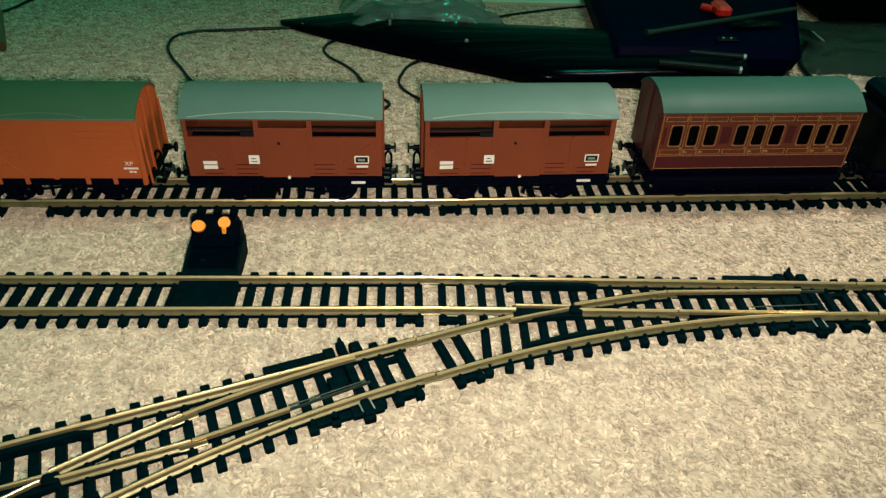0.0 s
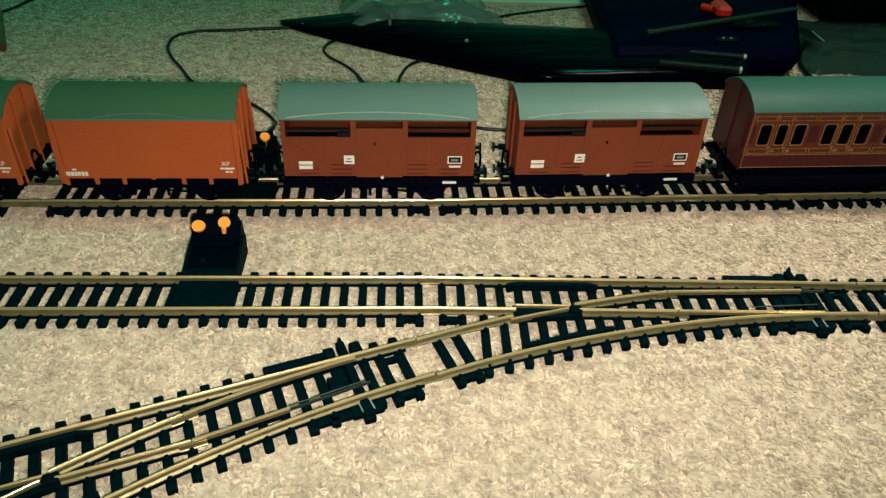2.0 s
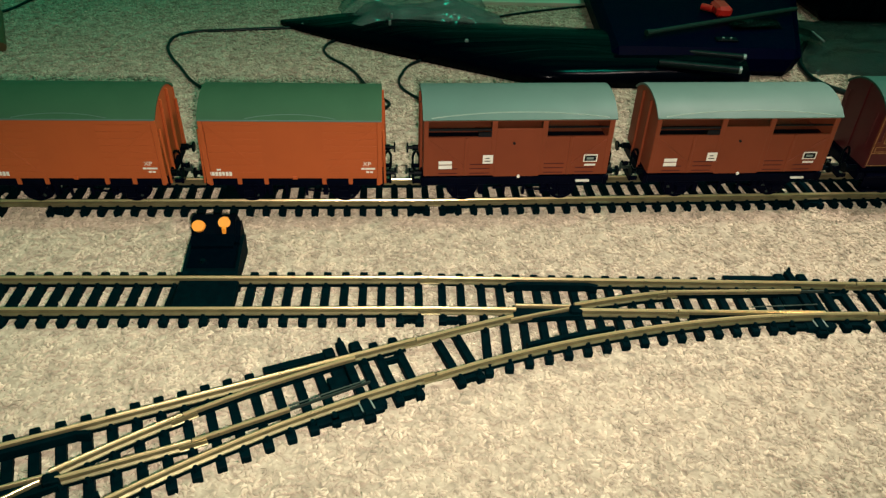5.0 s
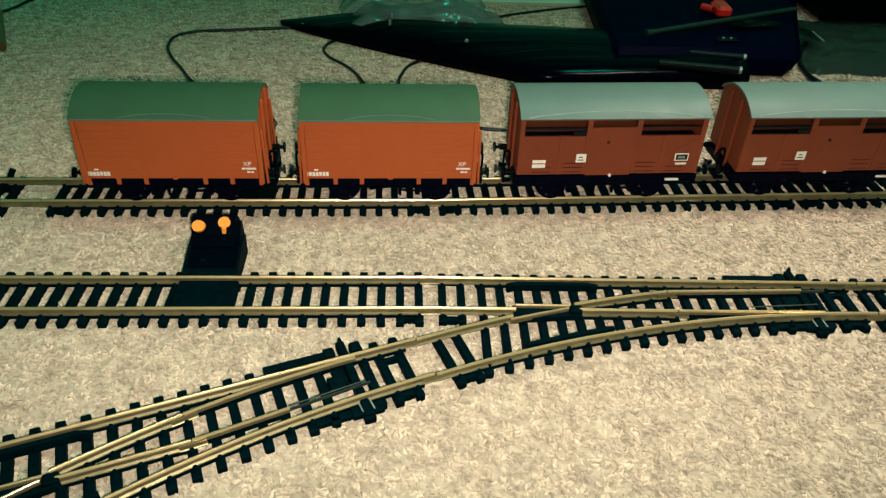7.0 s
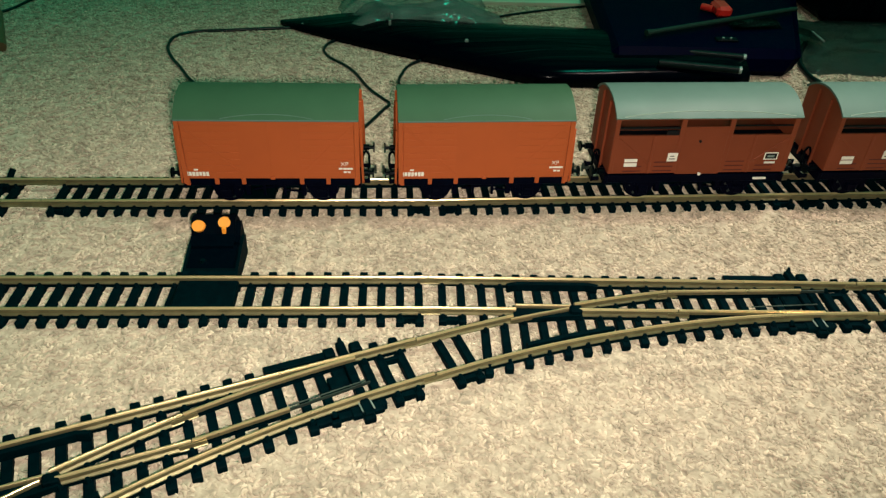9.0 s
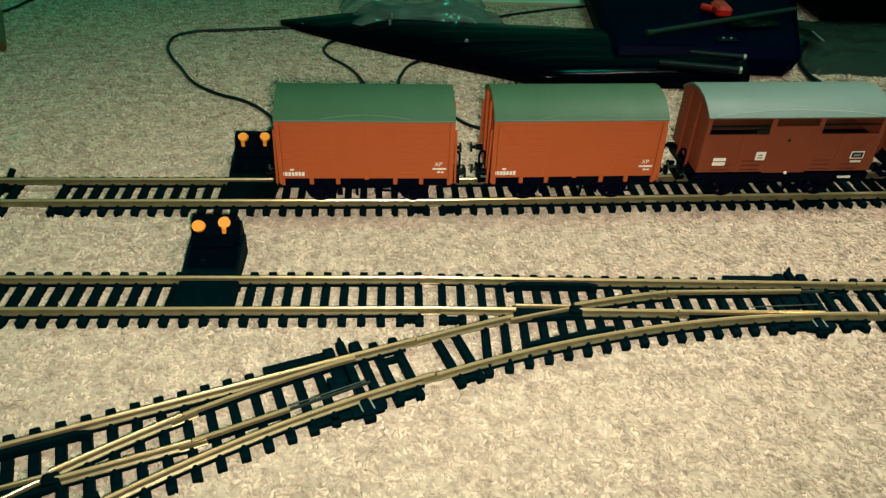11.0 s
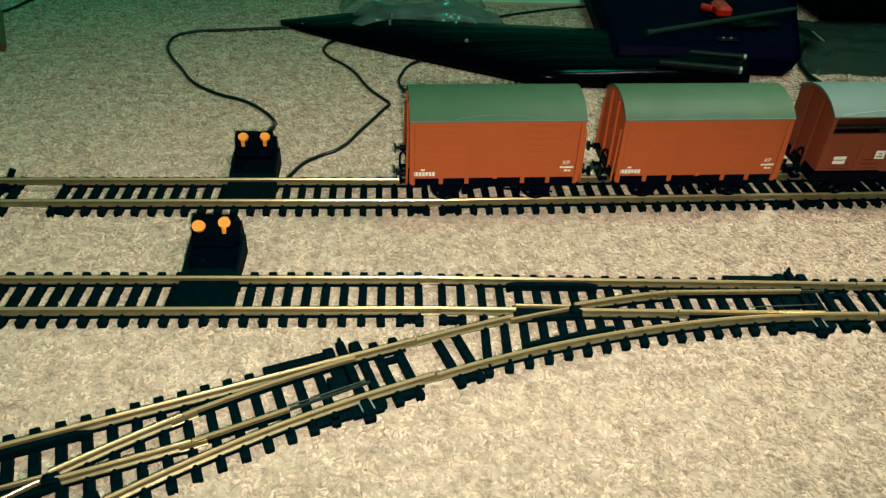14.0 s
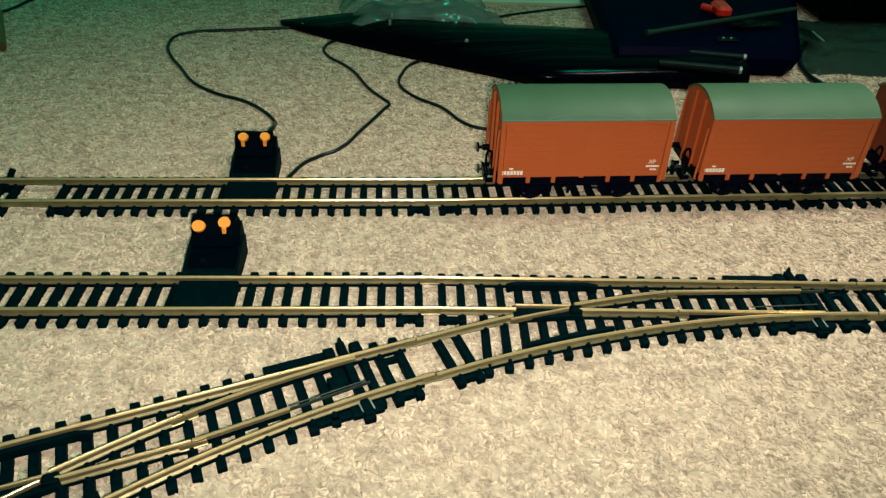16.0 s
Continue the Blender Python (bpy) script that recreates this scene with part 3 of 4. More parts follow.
def wheelset(top, x):
    ax = part("wheelset", rod(B(), (0, -9, 0), (0, 9, 0), 0.8, 8), DARKSTEEL, top)
    ax.matrix_basis = pose(x * MM, 0, 12.7 * MM)
    for s in (-1, 1):
        bm = rod(B(), (0, s * 7.3, 0), (0, s * 8.1, 0), 6.9, 24)
        rod(bm, (0, s * 8.0, 0), (0, s * 10.0, 0), 6.2, 24)
        wheel = part("wheel", bm, UNDER, ax)
        bm = B()
        for k in range(3):
            bmesh.ops.create_cube(bm, size=1, matrix=Matrix.Translation((0, s * 10.05, 0)) @ Matrix.Rotation(k * math.pi / 3, 4, "Y") @ Matrix.Diagonal((9.6, 0.4, 1.0, 1)))
        part("spokes", bm, DARKSTEEL, ax)
    wheels.append(ax)


def running_gear(top, length, base, deep=False):
    """Black underframe: solebars, headstocks, axle guards with springs, brake gear, buffers, couplings."""
    h = length / 2
    part("underframe", box(B(), -h + 0.6, h - 0.6, -12.5, 12.5, 17.6, 21.0), UNDER, top, "black plastic underframe")
    for s in (-1, 1):
        part("solebar", box(B(), -h + 0.4, h - 0.4, s * 13.6 - 0.9, s * 13.6 + 0.9, 16.9, 20.6, 0.2), UNDER, top)
        for wx in (-base / 2, base / 2):
            bm = prism(B(), [(wx - 7.5, 17.4), (wx - 2.6, 10.4), (wx + 2.6, 10.4), (wx + 7.5, 17.4)], s * 12.2 - 0.5, s * 12.2 + 0.5)
            box(bm, wx - 2.3, wx + 2.3, s * 13.4 - 1.4, s * 13.4 + 1.4, 10.8, 14.6, 0.4)
            for k in range(4):
                box(bm, wx - 7 + k * 1.5, wx + 7 - k * 1.5, s * 13.5 - 0.8, s * 13.5 + 0.8, 17.0 - k * 0.75, 17.6 - k * 0.75)
            part("axle_guard", bm, UNDER, top)
        bm = B()
        rod(bm, (-9, s * 11.8, 13.5), (9, s * 11.8, 16), 0.5, 6)
        box(bm, -base / 2 + 7.2, -base / 2 + 9.2, s * 9 - 1.2, s * 9 + 1.2, 9.5, 16)
        box(bm, base / 2 - 9.2, base / 2 - 7.2, s * 9 - 1.2, s * 9 + 1.2, 9.5, 16)
        for vx in (-4.2, 4.2):
            box(bm, vx - 0.5, vx + 0.5, s * 13.4 - 0.4, s * 13.4 + 0.4, 11.5, 17.5)
        part("brake_gear", bm, UNDER, top)
        bm = B()
        rod(bm, (4, s * 14.6, 14.8), (26, s * 14.6, 13.0), 0.45, 6)
        part("brake_lever", bm, UNDER, top)
        if deep:
            for z in (12.4, 20.0):
                part("footboard", box(B(), -h + 2, h - 2, s * 16.0 - 1.6, s * 16.0 + 1.0, z - 0.4, z + 0.4, 0.15), UNDER, top)
            part("step_skirt", box(B(), -h + 3, h - 3, s * 14.6 - 0.3, s * 14.6 + 0.3, 12.8, 20.2), UNDER, top)
    for wx in (-base / 2, base / 2):
        wheelset(top, wx)
    for e in (-1, 1):
        part("headstock", box(B(), e * h - 0.9, e * h + 0.9, -15, 15, 16.6, 20.8, 0.2), UNDER, top)
        for s in (-1, 1):
            bm = rod(B(), (e * (h + 0.5), s * 11.2, 21.2), (e * (h + 3.6), s * 11.2, 21.2), 1.4, 10)
            rod(bm, (e * (h + 3.5), s * 11.2, 21.2), (e * (h + 5.6), s * 11.2, 21.2), 0.8, 8)
            rod(bm, (e * (h + 5.4), s * 11.2, 21.2), (e * (h + 6.1), s * 11.2, 21.2), 2.3, 14)
            part("buffer", bm, SATIN, top)
        bm = box(B(), min(e * (h - 6), e * (h + 4)), max(e * (h - 6), e * (h + 4)), -1.4, 1.4, 13.4, 15.4, 0.2)
        box(bm, min(e * (h + 3.2), e * (h + 4.2)), max(e * (h + 3.2), e * (h + 4.2)), -7, 7, 13.2, 16.0, 0.2)
        for s in (-1, 1):
            box(bm, min(e * (h + 0.5), e * (h + 3.6)), max(e * (h + 0.5), e * (h + 3.6)), s * 6.6 - 0.4, s * 6.6 + 0.4, 13.6, 15.4)
        part("coupling", bm, UNDER, top)
        bm = box(B(), min(e * (h + 1), e * (h + 7)), max(e * (h + 1), e * (h + 7)), -0.6, 0.6, 15.6, 16.8, 0.2)
        box(bm, min(e * (h + 6), e * (h + 7)), max(e * (h + 6), e * (h + 7)), -0.6, 0.6, 14.4, 18.6, 0.2)
        part("coupling_hook", bm, DARKSTEEL, top)
        bm = B()
        pts = [(h + 0.6, 17.0), (h + 1.2, 25.5), (h + 2.0, 27.6), (h + 3.2, 27.8), (h + 4.0, 26.0), (h + 4.0, 20.5), (h + 3.0, 18.2)]
        for p0, p1 in zip(pts, pts[1:]):
            rod(bm, (e * p0[0], -4.4, p0[1]), (e * p1[0], -4.4, p1[1]), 0.55, 6)
        part("brake_pipe", bm, SATIN, top)


def letters(text, parent, x, y, z, size, mat, turn=0):
    cu = bpy.data.curves.new("lettering", "FONT")
    cu.body, cu.size, cu.extrude = text, size * MM, 0.00004
    cu.align_x = "CENTER"
    cu.materials.append(mat)
    ob = new("lettering", cu)
    ob.parent = parent
    ob.matrix_basis = pose(x * MM, y * MM, z * MM, 90, 0, turn)
    return ob


def marks(parent, rows, y, mat=WHITE, name="lettering_bar"):
    for x0, x1, z0, z1 in rows:
        part(name, box(B(), x0, x1, y - 0.06, y + 0.1, z0, z1), mat, parent)


def van(label):
    L, H, z0, z1 = 72.0, 15.5, 20.9, 48.5
    top = thing("goods_van", label, "model wagon", "goods vans of the train")
    running_gear(top, L, 40)
    body = part("body", box(B(), -L / 2 + 1, L / 2 - 1, -H + 0.9, H - 0.9, z0, z1 - 0.6), BAUXITE, top, "plain brick-orange plastic van body")
    for e in (-1, 1):
        ew = end_wall(body, e * (L / 2 - 0.6), H, z0, z1, 6.3, BAUXITE, 1.2, "brick-orange arched van end")
        for s in (-1, 1):
            part("end_post", box(B(), min(e * L / 2, e * (L / 2 + 1.2)), max(e * L / 2, e * (L / 2 + 1.2)), s * 5.2 - 0.6, s * 5.2 + 0.6, z0 - 3.5, z1 + 3.2, 0.2), BAUXITE, top)
            part("stanchion", rod(B(), (e * (L / 2 + 1.5), s * 14.2, z0 - 2.8), (e * (L / 2 + 0.9), s * 14.2, z1 - 5.5), 0.55, 8), BAUXITE, top)
            part("corner_post", box(B(), min(e * (L / 2 - 1.6), e * (L / 2 + 0.35)), max(e * (L / 2 - 1.6), e * (L / 2 + 0.35)), s * H - 0.45, s * H + 0.45, z0 - 2.4, z1 - 0.2, 0.15), BAUXITE, top)
    plank = {}
    for s in (-1, 1):
        # planks in two panels each side of a pair of plain doors
        for x0, x1 in ((-34.2, -23.0), (-23.0, -12.0), (12.0, 23.0), (23.0, 34.2)):
            for k in range(9):
                key = round(x1 - x0, 2)
                if key not in plank:
                    w = (z1 - z0) / 9
                    plank[key] = mesh_of("plank", box(B(), -key / 2, key / 2, -0.36, 0.36, 0.004, w - 0.004, 0.09), BAUXITE)
                p_ = part("plank", plank[key], None, body)
                p_.matrix_basis = pose((x0 + x1) / 2 * MM, s * (H - 0.38) * MM, (z0 + k * (z1 - z0) / 9) * MM)
        for x0, x1 in ((-11.98, 0.0), (0.0, 11.98)):
            part("side_door", box(B(), x0, x1, s * (H - 0.45) - 0.43, s * (H - 0.45) + 0.43, z0 + 0.1, z1 - 0.7, 0.04), BAUXITE, body)
        for sx in (-23.0, 23.0, -12.0, 12.0):
            part("strap", box(B(), sx - 0.5, sx + 0.5, s * (H - 0.2) - 0.2, s * (H - 0.2) + 0.2, z0 - 0.2, z1 - 0.6), BAUXITE, body)
            part("strap_foot", box(B(), sx - 0.9, sx + 0.9, s * (H - 0.35) - 0.4, s * (H - 0.35) + 0.4, z0 - 2.9, z0 + 0.2, 0.15), BAUXITE, body)
        for e in (-1, 1):
            bm = box(B(), -17.2, 17.2, s * H - 0.1, s * H + 0.1, -0.42, 0.42, 0.06)
            bmesh.ops.rotate(bm, cent=(0, 0, 0), matrix=Matrix.Rotation(radians(e * -46), 3, "Y"), verts=bm.verts)
            bmesh.ops.translate(bm, vec=(e * 23.2, 0, z0 + 13.4), verts=bm.verts)
            part("diagonal_strap", bm, BAUXITE, body)
        for sx in (-34.8, 34.8):
            part("step_iron", box(B(), sx - 0.8, sx + 0.8, s * (H - 0.3) - 0.4, s * (H - 0.3) + 0.4, z0 - 3.2, z0 + 0.4, 0.1), BAUXITE, body)
        part("door_stop", box(B(), -1.0, 1.0, s * H - 0.4, s * H + 0.25, z0 - 0.4, z0 + 1.0, 0.2), BAUXITE, body)
        f = s * (H + 0.22)
        d = -s
        letters("XP", top, d * 30.0, f, z0 + 6.2, 2.7, WHITE, 0 if s < 0 else 180)
        # running number and load figures, too small to read: short bars
        m = lambda a, b, c, e_: tuple(sorted((d * a, d * b))) + (z0 + c, z0 + e_)
        bars = [m(-35.2 + 1.4 * k, -34.1 + 1.4 * k, 1.4 + 0.15 * (k % 3 == 1), 3.3) for k in range(7)]
        bars += [m(-31.6, -29.9, 4.0, 4.7), m(27.6, 29.0, 4.5, 5.3), m(29.2, 33.4, 4.5, 5.3), m(29.6, 30.9, 2.9, 3.7), m(31.2, 32.4, 2.9, 3.6)]
        marks(top, bars, f)
    shell = roof(top, L + 0.8, H + 0.7, z1 - 0.5, 6.6, VANROOF, "dull dark green-grey arched roof")
    half, eave, rise = H + 0.7, z1 - 0.5, 6.6
    R = (half * half + rise * rise) / (2 * rise)
    for s in (-1, 1):
        path = []
        for k in range(17):
            u = -1 + k / 8
            y = half - 0.5 - 1.5 * (1 - u * u)
            path.append((u * 18, s * y, eave + rise - R + math.sqrt(R * R - y * y)))
        part("roof_bead", sweep(B(), path, ((-0.2, -0.3), (-0.1, 0.05), (0.1, 0.05), (0.2, -0.3))), CATROOF, shell, "fine curved bead on the roof")
    for s in (-1, 1):
        part("rain_strip", box(B(), -L / 2 - 0.3, L / 2 + 0.3, s * (H + 0.75) - 0.2, s * (H + 0.75) + 0.2, z1 - 1.0, z1 - 0.35, 0.1), CATROOF, shell, "thin pale drip edge")
    return top


def cattle_wagon(label):
    L, H, z0, z1 = 79.0, 15.5, 22.2, 48.7
    top = thing("cattle_wagon", label, "model wagon", "cattle wagons of the train")
    running_gear(top, L, 44)
    part("floor_board", box(B(), -L / 2 + 1, L / 2 - 1, -H + 1, H - 1, z0, z0 + 1.2), BAUXITE2, top)
    # added block, sized so its black shows in the opening from the camera
    part("inner_dark_block", box(B(), -L / 2 + 1.4, L / 2 - 1.4, -H + 1.2, -5.0, z0 + 1.2, z1 - 11.5), UNDER, top, "black block inside the wagon")
    part("inner_floor", box(B(), -L / 2 + 1.4, L / 2 - 1.4, -4.98, H - 1.2, z0 + 1.2, z1 - 11.6), BAUXITE2, top)
    for e in (-1, 1):
        end_wall(top, e * (L / 2 - 0.6), H, z0, z1, 6.3, BAUXITE2, 1.2, "brown-red arched wagon end")
        for s in (-1, 1):
            part("end_post", box(B(), min(e * L / 2, e * (L / 2 + 1.1)), max(e * L / 2, e * (L / 2 + 1.1)), s * 5.2 - 0.55, s * 5.2 + 0.55, z0 - 3, z1 + 2.8, 0.2), BAUXITE2, top)
    for s in (-1, 1):
        d = -s
        y0, y1 = sorted((s * (H - 1.0), s * H))
        side = part("side_wall", box(B(), -L / 2 + 0.2, L / 2 - 0.2, y0, y1, z0, z1 - 8.4), BAUXITE2, top, "brown-red lower wagon side")
        rail_ = part("top_rail", box(B(), -L / 2 + 0.2, L / 2 - 0.2, y0, y1, z1 - 1.2, z1), BAUXITE2, top)
        for px, w in ((-L / 2 + 1.0, 0.9), (-10.5, 1.1), (10.5, 1.1), (L / 2 - 1.2, 1.1)):
            part("post", box(B(), d * px - w, d * px + w, y0 - 0.15, y1 + 0.15, z0, z1 - 0.1, 0.1), BAUXITE2, top)
        part("side_door", box(B(), -9.8, 9.8, min(y0, y0 + s * 0.25), max(y1, y1 + s * 0.4), z0 - 0.7, z1 - 4.4, 0.3), BAUXITE2, top, "plain brown-red drop door")
        part("opening_bar", box(B(), *sorted((d * -38.4, d * -11.2)), s * (H - 0.6) - 0.35, s * (H - 0.6) + 0.35, z1 - 5.6, z1 - 4.7), INK, top, "black inner bar")
        part("bar_catch", box(B(), *sorted((d * -17.0, d * -11.2)), s * (H - 0.6) - 0.4, s * (H - 0.6) + 0.4, z1 - 8.4, z1 - 6.4), INK, top)
        part("opening_bar", box(B(), *sorted((d * 11.2, d * 38.0)), s * (H - 0.6) - 0.35, s * (H - 0.6) + 0.35, z1 - 4.6, z1 - 4.1), INK, top)
        # relief: planks' joints, braces and slots
        f = s * H
        for e in (-1, 1):
            ang = math.degrees(math.atan2(11.5, 14.0))
            bm = box(B(), -9.4, 9.4, f - 0.3, f + 0.3, -0.45, 0.45, 0.1)
            bmesh.ops.rotate(bm, cent=(0, 0, 0), matrix=Matrix.Rotation(radians(-e * ang), 3, "Y"), verts=bm.verts)
            bmesh.ops.translate(bm, vec=(e * 29.5, 0, z0 + 10.4), verts=bm.verts)
            part("brace", bm, BAUXITE2, side)
            part("strap", box(B(), e * 22.0 - 0.6, e * 22.0 + 0.6, f - 0.35, f + 0.35, z0, z1 - 8.6, 0.12), BAUXITE2, side)
            for sx, w in ((15.8, 4.2), (29.2, 4.0)):
                for sz in (0.9, 3.1, 5.2) if w > 4.1 else (0.9, 3.1):
                    part("slot", box(B(), e * sx - w, e * sx + w, f - 0.06, f + 0.06, z0 + sz, z0 + sz + 0.42), MAROON, side)
        part("door_knob", rod(B(), (d * -2.0, f - 0.2, z0 + 15.4), (d * -2.0, f + s * 0.7, z0 + 15.4), 0.6, 10), INK, top)
        part("door_catch", rod(B(), (d * 1.0, f - 0.2, z0 - 0.4), (d * 1.0, f + s * 0.8, z0 - 0.4), 0.7, 8), WHITE, top)
        part("brake_handle", box(B(), *sorted((d * 26.5, d * 32.5)), s * 15.0 - 0.5, s * 15.0 + 0.5, 18.2, 19.2, 0.2), WHITE, top, "white-painted brake handle")
        g_ = f + s * 0.34
        m = lambda a, b, c, e_: tuple(sorted((d * a, d * b))) + (c, e_)
        marks(top, [m(-33.2, -27.6, z0 + 5.7, z0 + 7.2), m(-33.2, -27.6, z0 + 3.5, z0 + 5.2)], g_, name="white_label")
        marks(top, [m(-14.7, -10.4, z0 + 5.9, z0 + 9.9)], f + s * 0.34, name="white_label")
        marks(top, [m(-13.9, -11.4, z0 + 6.9, z0 + 7.3), m(-13.6, -11.9, z0 + 8.2, z0 + 8.6)], f + s * 0.42, INK, "print_bar")
        marks(top, [m(28.2, 34.2, z0 + 6.2, z0 + 9.7)], g_, name="white_label")
        marks(top, [m(28.7, 33.7, z0 + 6.7, z0 + 9.2)], g_ + s * 0.08, INK, "black_label")
        marks(top, [m(29.6, 32.6, z0 + 7.4, z0 + 8.4)], g_ + s * 0.15, PALEGREY, "print_bar")
        marks(top, [m(29.0, 33.8, z0 + 4.3, z0 + 5.2)], g_, name="white_label")
    roof(top, L + 1.0, H + 1.0, z1 - 0.1, 6.3, CATROOF, "smooth pale grey-green arched roof")
    # a curved rain strip along each eave, highest over the doors
    shell = [c for c in top.children if c.name.startswith("roof")][0]
    half, eave, rise = H + 1.0, z1 - 0.1, 6.3
    R = (half * half + rise * rise) / (2 * rise)
    for s in (-1, 1):
        path = []
        for k in range(25):
            u = -1 + k / 12
            y = half - 0.7 - 2.1 * (1 - u * u)
            path.append((u * (L / 2 - 3), s * y, eave + rise - R + math.sqrt(R * R - y * y)))
        part("rain_strip", sweep(B(), path, ((-0.3, -0.4), (-0.22, 0.07), (0.22, 0.07), (0.3, -0.4))), STRIP, shell, "thin curved rain strip")
    return top


def window_ring(bm, x0, x1, z0, z1, y, s, grow=0.9, depth=0.45, r=1.6):
    """A frame with a rounded inner opening."""
    def loop(g, rad):
        pts = []
        for cx, cz, a0 in ((x1 + g - rad, z1 + g - rad, 0), (x0 - g + rad, z1 + g - rad, 90), (x0 - g + rad, z0 - g + rad, 180), (x1 + g - rad, z0 - g + rad, 270)):
            for k in range(5):
                a = radians(a0 + 22.5 * k)
                pts.append((cx + rad * math.cos(a), cz + rad * math.sin(a)))
        return pts
    o, i = loop(grow, 0.7), loop(0.0, r)
    n = len(o)
    vs = [[bm.verts.new((u, y + s * dd, w)) for u, w in lp] for dd in (0, depth) for lp in (o, i)]
    for k in range(n):
        j = (k + 1) % n
        for a, b in ((2, 3), (0, 1), (0, 2), (1, 3)):
            bm.faces.new((vs[a][k], vs[a][j], vs[b][j], vs[b][k]))
    bmesh.ops.recalc_face_normals(bm, faces=bm.faces)


def coach(label):
    L, H, z0, z1 = 86.8, 15.5, 24.2, 51.2
    top = thing("coach", label, "model coach", "coaches of the train")
    running_gear(top, L, 50, deep=True)
    part("skirt", box(B(), -L / 2 + 0.8, L / 2 - 0.8, -13.8, 13.8, 20.8, z0 + 0.4), UNDER, top)
    part("seat_block", box(B(), -L / 2 + 2, L / 2 - 2, -H + 4, H - 4, z0 + 1, z0 + 8), INK, top, "dark moulded seats")
    for k in (-14.7, 14.7):
        part("compartment_wall", box(B(), k - 0.4, k + 0.4, -H + 1.5, H - 1.5, z0 + 1, z1 - 1), PANEL, top)
    for e in (-1, 1):
        end_wall(top, e * (L / 2 - 0.6), H, z0 - 1, z1, 6.6, MAROON, 1.2, "dark maroon arched coach end")
        part("end_moulding", box(B(), min(e * L / 2, e * (L / 2 + 0.5)), max(e * L / 2, e * (L / 2 + 0.5)), -0.3, 0.3, z0, z1 + 5.5), MAROON, top)
        for s in (-1, 1):
            part("hand_rail", rod(B(), (e * (L / 2 + 0.7), s * 11.8, z0 + 6), (e * (L / 2 + 0.7), s * 11.8, z1 - 3), 0.3, 6), MAROON, top)
    groups = ((-38.6, -33.2), (-30.9, -26.2), (-23.6, -18.1), (-10.4, -4.8), (-2.7, 2.6), (5.0, 10.6), (17.6, 23.4), (25.6, 31.4), (33.6, 38.9))
    w0, w1 = z0 + 11.0, z0 + 20.8
    for s in (-1, 1):
        y0, y1 = sorted((s * (H - 1.0), s * H))
        f = s * H
        part("lower_panel", box(B(), -L / 2 + 0.2, L / 2 - 0.2, y0, y1, z0, z0 + 6.4), MAROON, top, "plain maroon lower panel")
        wall = part("side_wall", box(B(), -L / 2 + 0.2, L / 2 - 0.2, y0, y1, z0 + 6.4, w0), PANEL, top, "brown panelled coach side lined in gold")
        part("cornice", box(B(), -L / 2 + 0.2, L / 2 - 0.2, y0, y1, w1, z1), PANEL, wall)
        edges = [-L / 2 + 0.2] + [c for ab in groups for c in ab] + [L / 2 - 0.2]
        for k in range(0, len(edges), 2):
            a, b = edges[k], edges[k + 1]
            wide = b - a > 4
            part("pillar", box(B(), a, b, y0, y1, w0, w1), PANEL, wall)
            if wide:
                part("panel", box(B(), a + 1.6, b - 1.6, f - 0.2, f + 0.25, w0 + 0.8, w1 - 0.8, 0.15), MAROON, wall, "raised maroon panel")
        for a, b in groups:
            bm = B()
            window_ring(bm, a + 0.15, b - 0.15, w0 + 0.15, w1 - 0.15, f - 0.05 * s, s, 0.3, 0.3, 1.3)
            win = part("window_frame", bm, GOLD, wall, "rounded gold-lined window frame")
            part("pane", box(B(), a - 0.1, b + 0.1, s * (H - 0.9) - 0.12, s * (H - 0.9) + 0.12, w0 - 0.1, w1 + 0.1), GLASS, win, "dark glossy pane")
        # gold lining, broken at the doors
        cuts = (-L / 2 + 1.4, -31.9, -25.0, -14.6, -3.4, 3.7, 14.2, 24.7, 32.9, L / 2 - 1.4)
        for a, b in zip(cuts, cuts[1:]):
            for z in (7.0, 9.2, 22.4, 24.4):
                part("lining", box(B(), a + 0.5, b - 0.5, *sorted((f - s * 0.1, f + s * 0.14)), z0 + z, z0 + z + 0.22), GOLD, wall)
            for x in (a + 0.5, b - 0.8):
                for za, zb in ((7.0, 9.5), (22.4, 24.7)):
                    part("lining", box(B(), x, x + 0.3, *sorted((f - s * 0.1, f + s * 0.15)), z0 + za, z0 + zb), GOLD, wall)
        for x in (-32.0, -25.2, -3.6, 3.8, 24.6, 33.0):
            part("door_seam", box(B(), x - 0.1, x + 0.1, *sorted((f - s * 0.1, f + s * 0.18)), z0 + 6.5, z1 - 1.4), GOLD, wall)
            part("door_handle", box(B(), x + 0.5, x + 2.2, *sorted((f, f + s * 0.7)), z0 + 8.0, z0 + 8.7, 0.15), GOLD, wall, "small brass door handle")
            part("hinge", box(B(), x - 1.5, x - 0.6, *sorted((f, f + s * 0.6)), z0 + 9.8, z0 + 10.5, 0.1), GOLD, wall)
        for z in (0.1, 6.2):
            part("lining", box(B(), -L / 2 + 0.8, L / 2 - 0.8, *sorted((f - s * 0.1, f + s * 0.15)), z0 + z, z0 + z + 0.3), GOLD, wall)
        for x in (-L / 2 + 0.7, L / 2 - 1.0):
            part("lining", box(B(), x, x + 0.3, *sorted((f - s * 0.1, f + s * 0.15)), z0 + 0.1, z1 - 1.0), GOLD, wall)
    roof(top, L + 0.6, H + 0.9, z1 - 0.3, 6.8, COACHROOF, "matt dark green arched roof")
    return top


